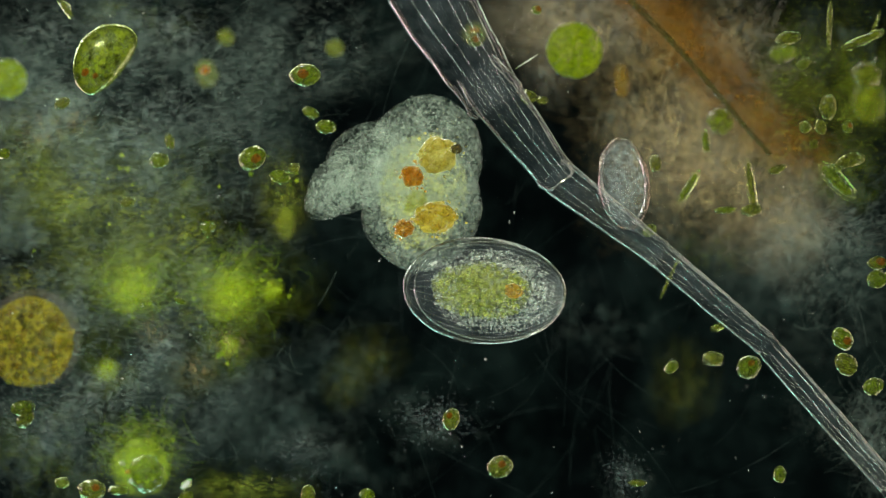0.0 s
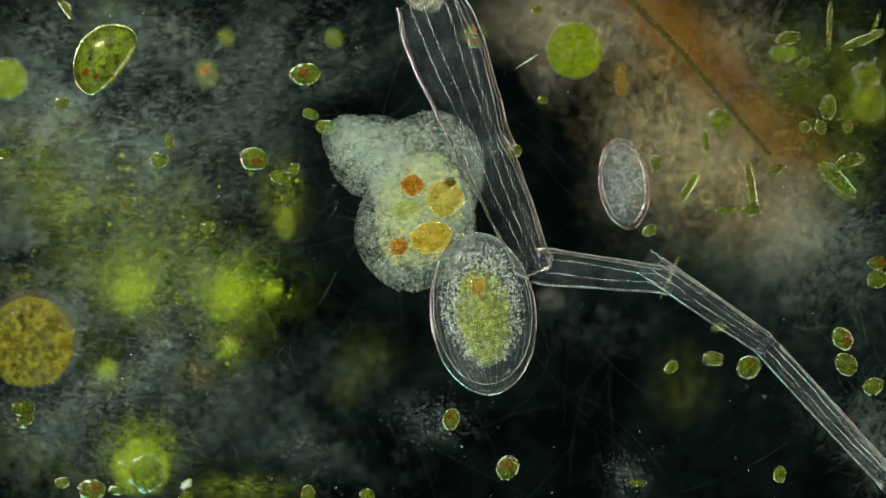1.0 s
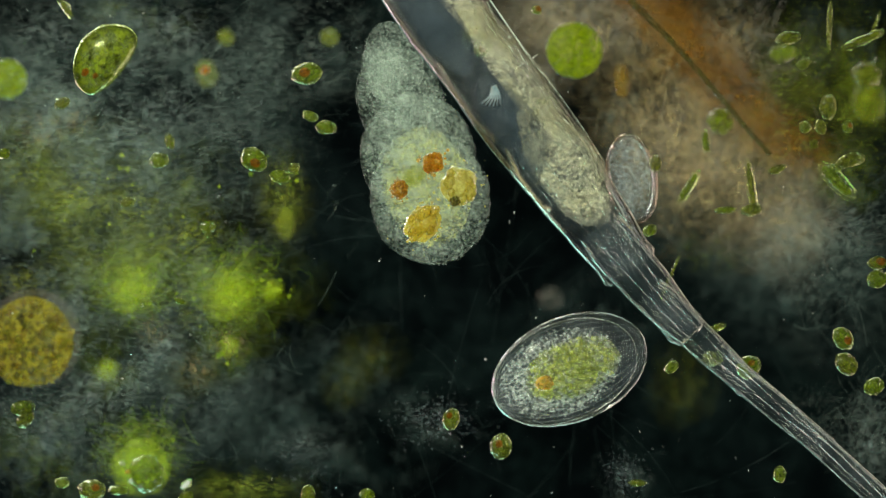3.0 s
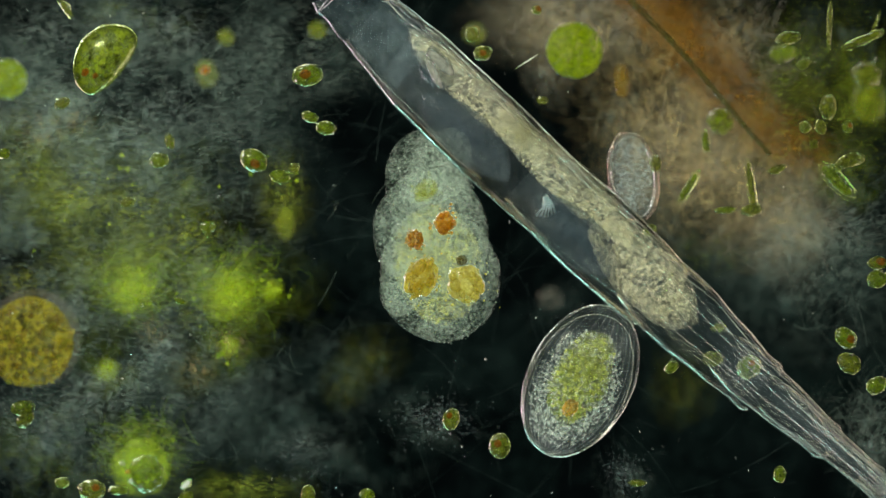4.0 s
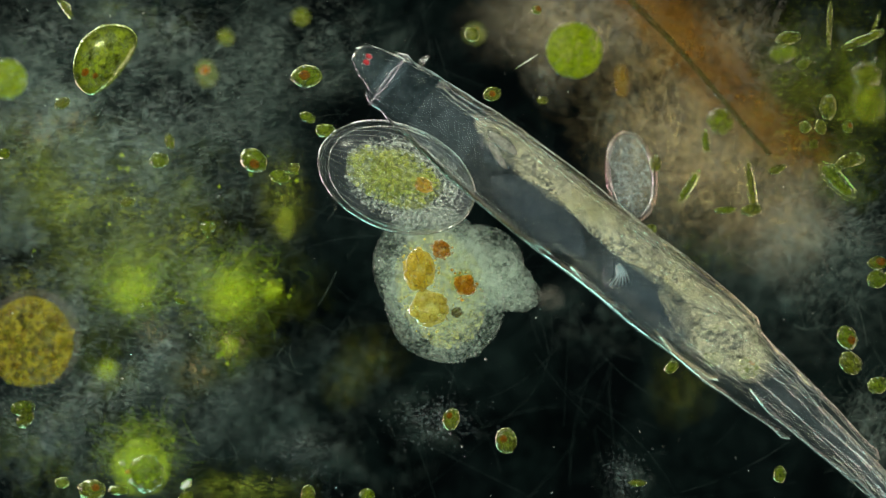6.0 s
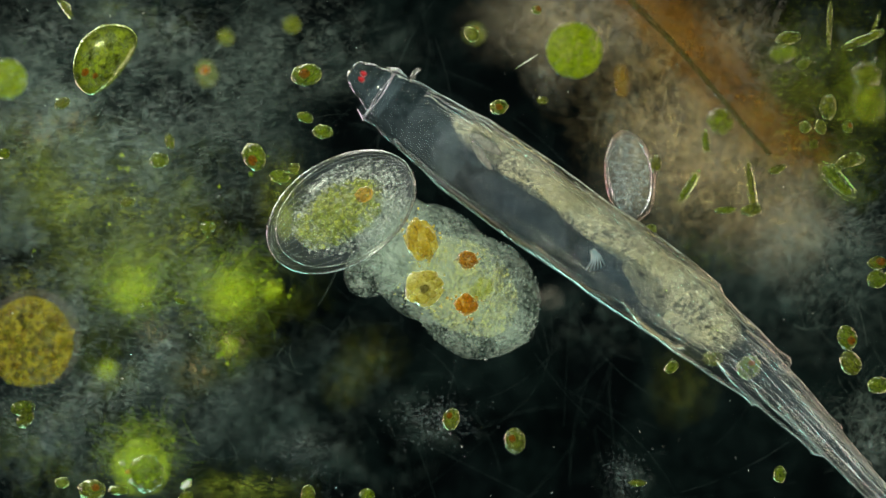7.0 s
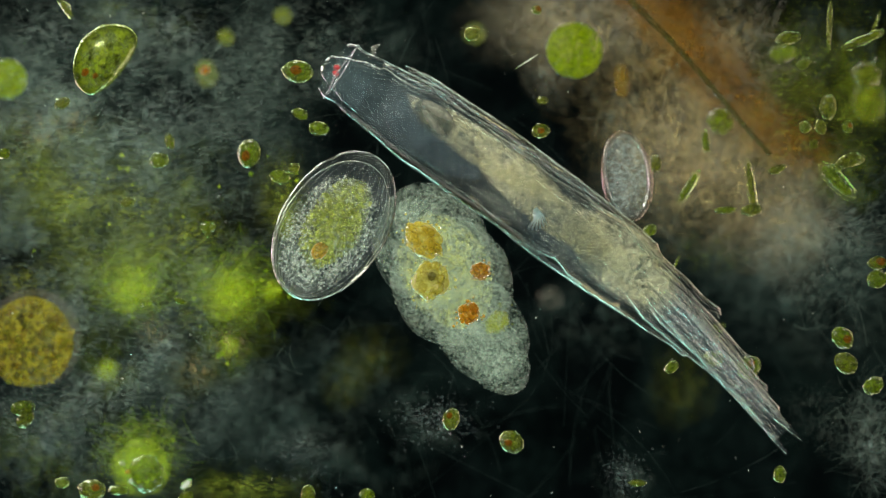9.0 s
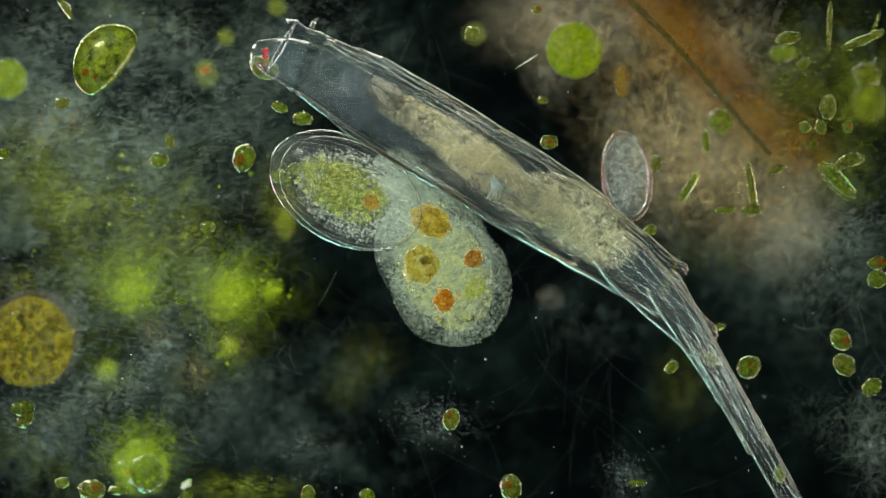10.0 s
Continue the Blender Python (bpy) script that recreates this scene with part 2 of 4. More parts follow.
M_WALL = living("green_cell_wall", (0.3, 0.4, 0.06), (0.7, 0.8, 0.25), (0.02, 0.12), 50, 220, 1.34, 0.14, bump=0, gloss=(0.95, 1, 0.6))
M_FRUSTULE = living("glassy_frustule", (0.25, 0.36, 0.04), (0.5, 0.62, 0.12), (0.01, 0.09), 50, 220, 1.04, 0.2, bump=0, gloss=(0.85, 1, 0.45))
M_PALEBODY = living("pinkish_pale_cell", (0.1, 0.09, 0.06), (0.4, 0.36, 0.28), (0.0, 0.12), 60, 160, 0, band=(0.45, 0.58))
M_RUST = living("rust_droplet", (0.38, 0.11, 0.004), (0.62, 0.22, 0.012), (0.5, 0.9), 60, 220, 1.05, 0.25, sheen=0.02)
M_GOLD_BODY = living("golden_body", (0.15, 0.13, 0.004), (0.44, 0.38, 0.025), (0.45, 0.85), 40, 150, 0, sheen=0.0)
M_FILAMENT = living("olive_filament", (0.025, 0.03, 0.004), (0.1, 0.1, 0.014), (0.3, 0.75), 40, 160, 0)
M_FILAMENT_AMBER = living("amber_rod", (0.14, 0.08, 0.006), (0.36, 0.22, 0.02), (0.3, 0.7), 30, 150, 0)
M_HAIR = living("pale_fibre", (0.13, 0.19, 0.16), (0.42, 0.52, 0.42), (0.01, 0.06), 10, 80, 0, bump=0)
M_HAIR_FAINT = living("faint_fibre", (0.1, 0.17, 0.15), (0.32, 0.43, 0.38), (0.0, 0.025), 10, 80, 0, bump=0)
M_GREEN_HAIR = living("green_fibre", (0.12, 0.26, 0.01), (0.36, 0.52, 0.04), (0.02, 0.13), 10, 80, 0, bump=0)
M_SPECK = living("pale_speck", (0.4, 0.42, 0.35), (0.85, 0.86, 0.78), (0.1, 0.8), ior=1.2, island=True, bump=0)

G_FILM = gauze("film_teal_grey", (0.05, 0.12, 0.1), (0.24, 0.42, 0.36), 0.018, 3.5, 26, 0.45, 0.66, fade=False, distort=1.2)
G_GREY = gauze("floc_grey", (0.045, 0.075, 0.06), (0.39, 0.51, 0.42), 0.18, 6, 50, 0.49, 0.61)
G_THIN = gauze("floc_thin_grey", (0.06, 0.1, 0.09), (0.4, 0.54, 0.45), 0.085, 6, 50, 0.47, 0.62)
G_GREEN = gauze("floc_green", (0.08, 0.13, 0.003), (0.38, 0.47, 0.04), 0.14, 10, 70, 0.47, 0.63)
G_BROWN = gauze("floc_brown", (0.05, 0.025, 0.004), (0.42, 0.24, 0.05), 0.6, 9, 60, 0.44, 0.6)
G_PALE = gauze("floc_pale", (0.36, 0.3, 0.18), (0.62, 0.58, 0.42), 0.2, 7, 50, 0.38, 0.72)
G_OLIVE = gauze("floc_olive", (0.08, 0.1, 0.006), (0.42, 0.44, 0.06), 0.17, 9, 80, 0.4, 0.7)
G_STREAK = gauze("streaks_grey", (0.18, 0.26, 0.21), (0.47, 0.6, 0.48), 0.33, 5, 40, 0.53, 0.63, True, 2.4, (1, 3.0, 1), 8, 0.68)
G_STREAK_GREEN = gauze("streaks_green", (0.18, 0.27, 0.02), (0.42, 0.54, 0.06), 0.42, 7, 40, 0.53, 0.63, True, 2.4, (1, 3.0, 1), -12, 0.7)
G_BEIGE = gauze("floc_beige", (0.28, 0.2, 0.08), (0.62, 0.5, 0.24), 0.24, 7, 34, 0.46, 0.62, True, 1.6, (1.4, 2.6, 1), 50, 0.6)
G_RUST = gauze("floc_rust", (0.05, 0.02, 0.002), (0.28, 0.12, 0.014), 0.75, 11, 60, 0.44, 0.58, True, 1.4, (1.2, 2.4, 1), 40, 0.6)
# Leaf-green cloud: colours in the soft glow round out-of-focus algae.
G_GLOW = gauze("leaf_glow", (0.08, 0.16, 0.0), (0.46, 0.58, 0.01), 0.2, 18, 80, 0.44, 0.6)
G_CREST = gauze("floc_crests", (0.12, 0.17, 0.15), (0.66, 0.8, 0.68), 0.21, 8, 50, 0.46, 0.63, True, 1.0, (1, 2.4, 1), 28, 0.45, 1.0)
G_CREST_GREEN = gauze("floc_green_crests", (0.1, 0.15, 0.01), (0.58, 0.68, 0.13), 0.29, 8, 48, 0.46, 0.62, True, 1.0, (1, 2.4, 1), 30, 0.45, 1.0)
G_CREST_BEIGE = gauze("floc_beige_crests", (0.26, 0.17, 0.06), (0.82, 0.64, 0.3), 0.4, 8, 46, 0.46, 0.6, True, 1.0, (2.0, 1, 1), 10, 0.5, 1.0)
G_CREST_BROWN = gauze("floc_brown_crests", (0.05, 0.022, 0.002), (0.44, 0.22, 0.03), 0.72, 14, 50, 0.45, 0.57, True, 1.4, (1, 2.2, 1), 45, 0.5, 1.0)
G_PATCH = gauze("floc_ridges", (0.12, 0.17, 0.16), (0.76, 0.9, 0.82), 0.26, 14, 52, 0.45, 0.62, True, 1.0, (1, 2.4, 1), 15, 0.5, 1.0)
G_PATCH_GREEN = gauze("floc_green_ridges", (0.1, 0.15, 0.005), (0.66, 0.76, 0.1), 0.5, 14, 52, 0.45, 0.6, True, 1.0, (1, 2.4, 1), 25, 0.55, 1.0)


# ---- the slide and the matter that lies on it ----
bm = bmesh.new()
bmesh.ops.create_cube(bm, size=1)
bmesh.ops.scale(bm, vec=(4.4, 3.2, 0.06), verts=bm.verts)
bmesh.ops.bevel(bm, geom=bm.edges[:], offset=0.01, segments=2, affect="EDGES")
slide = part("ground_slide", bm, M_SLIDE, smooth=False, m=pose(0, 0, -1.03))
tagged(slide, "clear glass microscope slide over a dark ground", "glass slide", kind="structure")


def sheet(name, u, v, z, ru, rv, turn, mat, label, category="detritus", kind="stuff", bumps=0.05, seed=0):
    """A thin flocculent pad with an uneven surface and a ragged, fading rim."""
    bm = bmesh.new()
    uv = bm.loops.layers.uv.new("UV")
    nx, ny = 28, 20
    sx, sy = ru / 1000 * k(z), rv / 1000 * k(z)
    grid = [[bm.verts.new((sx * (2 * i / nx - 1), sy * (2 * j / ny - 1), bumps * noise.fractal(Vector((i * 0.25 + seed, j * 0.25, seed)), 0.8, 2.0, 3))) for i in range(nx + 1)] for j in range(ny + 1)]
    for j in range(ny):
        for i in range(nx):
            f = bm.faces.new((grid[j][i], grid[j][i + 1], grid[j + 1][i + 1], grid[j + 1][i]))
            for l, (a, b) in zip(f.loops, ((i, j), (i + 1, j), (i + 1, j + 1), (i, j + 1))):
                l[uv].uv = (a / nx, b / ny)
    ob = part(name, bm, mat, m=at(u, v, z, turn))
    return tagged(ob, label, category, kind=kind)


# One sheet under everything: fine detritus, and the teal haze painted over the dark.
film = sheet("detritus_haze_film", 784, 441, -0.95, 1100, 700, 0, G_FILM, "thin blue-grey film of detritus and painted haze on the slide", bumps=0.02)
FLOCS = [
    (60, 250, -0.3, 160, 130, 0, G_GREEN), (180, 430, -0.25, 180, 120, 10, G_GREEN), (330, 330, -0.35, 140, 120, 0, G_GREEN), (110, 570, -0.3, 150, 110, 0, G_GREEN), (310, 450, -0.25, 170, 110, 0, G_GREEN), (100, 800, -0.35, 200, 120, 0, G_GREEN),
    (250, 30, -0.3, 140, 70, 0, G_GREEN), (430, 860, -0.3, 180, 60, 0, G_GREEN), (1470, 90, -0.3, 130, 160, 0, G_GREEN), (1265, 440, -0.3, 100, 60, 0, G_GREEN), (500, 330, -0.2, 60, 110, 0, G_GREEN),
    (232, 500, -0.13, 100, 90, 0, G_STREAK_GREEN), (405, 512, -0.13, 110, 100, 10, G_STREAK_GREEN), (1000, 40, -0.3, 200, 110, 0, G_PALE),
    (200, 200, -0.120, 420, 300, 5, G_CREST), (130, 640, -0.123, 380, 330, -10, G_CREST), (320, 450, -0.132, 260, 170, 20, G_CREST), (540, 90, -0.14, 190, 130, 0, G_CREST), (1450, 450, -0.123, 160, 130, 60, G_CREST), (1540, 760, -0.126, 90, 190, 75, G_CREST), (200, 220, -0.16, 440, 330, 5, G_STREAK), (160, 620, -0.163, 400, 330, -10, G_STREAK),
    (190, 370, -0.126, 260, 190, 0, G_CREST_GREEN), (300, 510, -0.121, 280, 130, -5, G_CREST_GREEN), (90, 230, -0.128, 130, 90, 0, G_CREST_GREEN), (250, 810, -0.123, 130, 100, 0, G_STREAK_GREEN), (1440, 180, -0.129, 220, 240, 0, G_STREAK_GREEN),
    (1180, 230, -0.138, 170, 200, 0, G_CREST_BEIGE), (1290, 320, -0.135, 210, 130, 0, G_CREST_BEIGE), (1040, 60, -0.15, 150, 110, 0, G_CREST_BEIGE), (1300, 60, -0.15, 90, 100, -45, G_CREST),
    (230, 200, -0.45, 430, 330, 10, G_GREY), (260, 220, -0.3, 250, 200, 40, G_THIN), (110, 470, -0.5, 380, 300, -20, G_GREY), (200, 780, -0.5, 380, 240, 15, G_THIN),
    (40, 90, -0.4, 300, 260, 0, G_THIN), (1480, 450, -0.4, 300, 240, 20, G_THIN),
    (1400, 540, -0.6, 300, 130, -20, G_THIN), (560, 60, -0.5, 240, 160, 0, G_THIN), (380, 640, -0.4, 240, 240, 30, G_THIN), (60, 230, -0.4, 240, 220, 30, G_GREY), (300, 60, -0.3, 280, 150, 5, G_GREY),
    (1240, 400, -0.4, 240, 120, -20, G_THIN), (770, 742, -0.3, 120, 70, -10, G_GREY), (1105, 840, -0.3, 70, 80, 20, G_GREY),
    (968, 130, -0.3, 60, 90, 30, G_PALE), (190, 370, -0.6, 230, 170, 10, G_GREEN), (420, 520, -0.55, 200, 170, 0, G_GREEN),
    (210, 500, -0.55, 170, 140, 0, G_GREEN), (70, 330, -0.7, 180, 130, 0, G_GREEN), (1235, 120, -0.4, 270, 95, -43, G_BROWN), (1380, 245, -0.38, 150, 80, -25, G_BROWN),
    (1230, 250, -0.62, 240, 170, 20, G_PALE), (1010, 20, -0.7, 220, 120, 0, G_PALE),
    (1370, 390, -0.7, 150, 120, 0, G_PALE), (1470, 170, -0.6, 190, 200, 0, G_OLIVE), 
    (430, 880, -0.5, 180, 50, 0, G_OLIVE), (500, 350, -0.3, 70, 120, 10, G_OLIVE),
    (610, 680, -0.5, 60, 60, 0, G_OLIVE), (655, 630, -0.6, 80, 70, 0, G_OLIVE), (345, 660, -0.5, 80, 60, 0, G_OLIVE), (1210, 680, -0.6, 80, 100, 0, G_OLIVE), (1400, 125, -0.45, 100, 110, 0, G_OLIVE),
    (1160, 180, -0.42, 220, 190, -20, G_BEIGE), (1290, 280, -0.4, 200, 150, -20, G_BEIGE), (1290, 60, -0.42, 150, 110, -45, G_BEIGE), (1400, 400, -0.42, 150, 110, 80, G_PALE), (1490, 400, -0.4, 190, 130, 10, G_GREY), (1480, 380, -0.13, 170, 120, 20, G_CREST), (1390, 390, -0.14, 80, 90, 85, G_CREST_BEIGE), (1500, 60, -0.4, 150, 130, 0, G_THIN), (1100, 170, -0.4, 90, 110, 0, G_GREY), (1225, 330, -0.45, 230, 170, 10, G_BEIGE), (1020, 30, -0.5, 210, 120, 0, G_BEIGE), (1370, 370, -0.4, 170, 150, 20, G_BEIGE),
    (1245, 90, -0.22, 130, 60, -45, G_RUST), (1390, 245, -0.22, 120, 60, -25, G_RUST), (1150, 30, -0.3, 120, 60, -35, G_RUST), (1310, 175, -0.24, 140, 55, -43, G_RUST), (1220, 60, -0.26, 200, 80, -45, G_RUST),
    (130, 350, -0.11, 95, 70, 10, G_PATCH_GREEN), (235, 362, -0.112, 60, 50, -20, G_PATCH_GREEN), (60, 300, -0.114, 80, 60, 0, G_PATCH_GREEN), (225, 480, -0.1, 85, 60, 15, G_PATCH_GREEN), (410, 490, -0.1, 95, 70, -10, G_PATCH_GREEN), (250, 790, -0.1, 90, 60, 0, G_PATCH_GREEN), (40, 500, -0.112, 70, 40, 0, G_PATCH_GREEN), (330, 420, -0.116, 90, 60, 30, G_PATCH_GREEN), (430, 862, -0.112, 110, 30, 0, G_PATCH_GREEN), (500, 350, -0.114, 55, 85, 0, G_PATCH_GREEN),
    (300, 190, -0.113, 90, 60, 10, G_PATCH), (90, 60, -0.11, 110, 60, 0, G_PATCH), (300, 50, -0.115, 110, 60, -15, G_PATCH), (60, 190, -0.117, 90, 50, 20, G_PATCH), (170, 700, -0.11, 110, 60, 25, G_PATCH), (80, 760, -0.113, 100, 70, -20, G_PATCH), (300, 610, -0.115, 90, 50, 15, G_PATCH), (530, 790, -0.11, 70, 40, 0, G_PATCH), (1380, 430, -0.11, 90, 70, 60, G_PATCH), (1500, 400, -0.113, 90, 60, 20, G_PATCH), (1545, 790, -0.11, 60, 110, 10, G_PATCH),
    (345, 655, -0.114, 50, 40, 0, G_CREST_BEIGE), (70, 235, -0.111, 60, 45, 0, G_CREST_BEIGE), (270, 590, -0.111, 35, 45, 0, G_CREST_BEIGE), (405, 610, -0.116, 45, 45, 0, G_CREST_BEIGE), (130, 215, -0.115, 50, 35, 0, G_CREST_BEIGE),
    (1225, 85, -0.109, 130, 70, -45, G_CREST_BROWN), (1320, 175, -0.11, 130, 60, -43, G_CREST_BROWN), (1395, 248, -0.111, 110, 60, -20, G_CREST_BROWN), (1140, 20, -0.112, 90, 50, -40, G_CREST_BROWN),
    (1200, 210, -0.116, 100, 100, 0, G_CREST_BEIGE), (1290, 290, -0.115, 110, 70, 0, G_CREST_BEIGE), (1150, 100, -0.121, 90, 90, 0, G_CREST_BEIGE), (1300, 60, -0.123, 80, 70, -45, G_CREST_BEIGE),
    (500, 720, -0.4, 230, 160, 20, G_THIN), (640, 640, -0.4, 150, 110, 0, G_THIN), (600, 800, -0.5, 220, 110, 0, G_THIN), (1060, 560, -0.5, 160, 100, 0, G_THIN), (690, 60, -0.5, 150, 80, 0, G_THIN),
    (232, 508, -0.3, 80, 66, 0, G_GLOW), (405, 520, -0.3, 92, 78, 0, G_GLOW), (250, 825, -0.3, 84, 70, 0, G_GLOW), (480, 512, -0.4, 70, 50, 0, G_GLOW), (405, 615, -0.45, 80, 80, 0, G_GLOW), (190, 655, -0.45, 70, 70, 0, G_GLOW), (1490, 310, -0.4, 100, 80, -40, G_GLOW), (1535, 150, -0.45, 80, 120, 0, G_GLOW),
]
WORDS = {G_STREAK: "combed grey streaks of fine detritus", G_STREAK_GREEN: "combed green streaks of fine algae", G_THIN: "thin blue-grey wisp of detritus", G_GREY: "blue-grey cloudy floc of detritus", G_GREEN: "pale green cloudy floc of algae", G_CREST: "crisp grey crests of matted detritus", G_CREST_GREEN: "crisp green crests of matted algae", G_CREST_BROWN: "crisp brown crests on the decaying clump", G_PATCH: "small ridged patch of grey detritus", G_PATCH_GREEN: "small ridged patch of green algae", G_CREST_BEIGE: "crisp beige crests on the decaying clump", G_BROWN: "rust-brown clump of decaying plant matter",
         G_BEIGE: "beige fluffy fringe of the decaying clump", G_RUST: "dark rust-brown patch of decaying plant matter", G_PALE: "pale pinkish fluffy floc of detritus", G_GLOW: "bright leaf-green fuzzy cloud painting the glow of algae", G_OLIVE: "olive fluffy floc of algae and detritus"}
for i, (u, v, z, ru, rv, turn, mat) in enumerate(FLOCS):
    sheet("detritus_floc", u, v, z, ru, rv, turn, mat, WORDS[mat], seed=i * 3.1)


def hair_mat(name, count, seed, areas, mat, label, length=(0.05, 0.22), r=0.0009):
    """Fine fibres lying every way: one mesh of thin bent threads."""
    rng = random.Random(seed)
    verts, faces = [], []
    for _ in range(count):
        u0, v0, su, sv, z0, z1 = areas[rng.randrange(len(areas))]
        z = rng.uniform(z0, z1)
        x, y, z = P(rng.gauss(u0, su), rng.gauss(v0, sv), z)
        a, bend, dz = rng.uniform(0, 2 * math.pi), rng.gauss(0, 0.16), rng.gauss(0, 0.1)
        n, step, rad = 6, rng.uniform(*length) / 6, r * rng.uniform(0.6, 1.5)
        for i in range(n + 1):
            nx, ny = -math.sin(a) * rad, math.cos(a) * rad
            verts += [(x + nx, y + ny, z - rad), (x - nx, y - ny, z - rad), (x, y, z + rad)]
            if i:
                b = len(verts) - 6
                faces += [(b, b + 1, b + 4, b + 3), (b + 1, b + 2, b + 5, b + 4), (b + 2, b, b + 3, b + 5)]
            x, y, z, a = x + step * math.cos(a), y + step * math.sin(a), z + step * dz, a + bend
    me = bpy.data.meshes.new(name)
    me.from_pydata(verts, [], faces)
    return tagged(part(name, me, mat), label, "fibres", kind="stuff")


hair_mat("fine_fibres", 200, 4, [(784, 500, 480, 260, -0.35, -0.12)], M_HAIR_FAINT, "fine pale fibres tangled over the slide", (0.1, 0.35), 0.0006)
hair_mat("fine_fibres", 1000, 5, [(150, 250, 190, 150, -0.3, -0.03), (230, 600, 170, 170, -0.3, -0.03), (150, 250, 190, 150, -0.3, -0.03), (1500, 430, 60, 70, -0.3, -0.05), (1545, 780, 20, 60, -0.25, -0.05)], M_HAIR, "short pale fibres matted over the flocs", (0.02, 0.09), 0.0006)
hair_mat("bristly_fibres", 1000, 6, [(232, 495, 34, 26, -0.3, -0.05), (405, 500, 38, 32, -0.3, -0.05), (250, 790, 30, 22, -0.25, -0.12)], M_GREEN_HAIR, "short green bristles round the algae", (0.02, 0.06), 0.0006)

M_HAIR_PALE = living("pale_pink_fibre", (0.26, 0.23, 0.17), (0.62, 0.56, 0.44), (0.02, 0.12), 10, 80, 0, bump=0)
hair_mat("pale_fibres", 900, 8, [(1390, 365, 50, 45, -0.4, -0.15), (1310, 110, 50, 50, -0.5, -0.2), (1220, 250, 60, 60, -0.5, -0.2), (1040, 40, 60, 40, -0.4, -0.2)], M_HAIR_PALE, "short pale fibres fringing the brown clump", (0.02, 0.08), 0.0006)
rng = np.random.default_rng(7)
n = 120
sp = np.array([P(rng.uniform(0, 1568), rng.uniform(0, 882), rng.uniform(-0.2, -0.02)) for _ in range(n)])
tagged(part("specks", granules("specks", sp, np.minimum(rng.gamma(1.4, 0.0006, n) + 0.0004, 0.0017)), M_SPECK), "tiny pale specks drifting over the slide", "specks", kind="stuff")


# ---- single-celled algae ----
def alga(name, u, v, z, w, h, turn, label, body=None, droplet=None, category="alga", seed=0.0, group="", wall=True, flat=0.7):
    """A cell: clear wall, lumpy green chloroplast, and sometimes a rust droplet."""
    s = k(z) / 2000
    cell = thing(name, at(u, v, z, turn), label, category, group)
    a, b = w * s, h * s
    if wall:
        part("cell_wall", ball(a, b, min(a, b) * flat, 28, 0.05, 4, seed), M_WALL, cell, "clear pale green cell wall")
    f = 0.86 if wall else 1.0
    part("chloroplast", ball(a * f, b * f, min(a, b) * flat * f, 28, 0.16, 7, seed + 2, 0.05), body or M_GREEN, cell)
    if droplet:
        dx, dy, r = droplet
        part("droplet", ball(r * s * 2, r * s * 1.7, r * s, 14, 0.2, 6, seed), M_RUST, cell, "rust-orange oil droplet", pose(a * dx, b * dy, min(a, b) * flat * 0.8))
    return cell


SMALL = [
    # u, v, z, width, height, turn, rust droplet
    (1493, 600, -0.1, 44, 34, -55, 8), (1497, 645, -0.1, 44, 36, -45, 0), (1545, 684, -0.1, 38, 30, 20, 0), (1553, 466, -0.1, 34, 24, 0, 8),
    (1552, 494, -0.08, 36, 32, 20, 0), (798, 742, -0.2, 40, 30, 80, 6), (1325, 650, -0.3, 44, 40, 30, 6), (1262, 635, -0.25, 36, 26, 0, 0),
    (1188, 650, -0.25, 26, 20, 40, 0), (163, 867, -0.15, 48, 36, 0, 7), (282, 284, -0.3, 34, 26, 10, 0), (110, 183, -0.25, 30, 20, 20, 0),
    (495, 313, -0.15, 36, 24, -10, 0), (520, 298, -0.15, 22, 18, 30, 0), (1150, 408, -0.2, 26, 20, 30, 0), (1160, 290, -0.3, 20, 30, 0, 0),
    (1380, 840, -0.2, 22, 30, 0, 0), (545, 876, -0.15, 26, 34, 0, 0), (110, 855, -0.3, 26, 18, 0, 0), (330, 878, -0.1, 26, 18, 10, 0),
    (650, 876, -0.2, 28, 22, 0, 0), (1128, 855, -0.2, 32, 12, 0, 0), (40, 722, -0.25, 44, 26, 10, 0), (45, 742, -0.3, 36, 24, 40, 0), (8, 272, -0.2, 20, 18, 0, 0),
    (1375, 300, -0.2, 34, 14, 20, 0), (210, 868, -0.2, 36, 16, 0, 0), (225, 358, -0.2, 26, 16, 20, 0), (318, 533, -0.15, 22, 10, -20, 0),
    (1395, 68, -0.3, 46, 22, 10, 0), (1422, 112, -0.4, 26, 18, 40, 0), (1505, 284, -0.3, 52, 24, 15, 0), (1478, 298, -0.4, 26, 18, 0, 0), (1330, 372, -0.3, 40, 20, 10, 0), (1284, 372, -0.3, 40, 12, 5, 0),
    (1452, 226, -0.3, 20, 26, 20, 0), (1500, 225, -0.35, 18, 22, 0, 4), (1440, 255, -0.3, 16, 16, 0, 0), (950, 18, -0.3, 18, 16, 0, 5), (300, 250, -0.4, 18, 30, 20, 0), (368, 402, -0.3, 28, 18, 10, 0),
    (1465, 190, -0.35, 30, 46, 0, 0), (1425, 225, -0.3, 22, 22, 0, 0), (960, 178, -0.3, 20, 14, 0, 0),
]
cells = []
for i, (u, v, z, w, h, turn, rust) in enumerate(SMALL):
    cells.append(alga("small_alga", u, v, z * 0.3, w, h, turn, "small olive-green algal cell with a bright rim" + (" and rust spot" if rust else ""), M_OLIVE if i % 2 else M_GREEN,
         (0.3, 0.25, rust) if rust else None, "alga", i * 1.7, "small algal cells"))
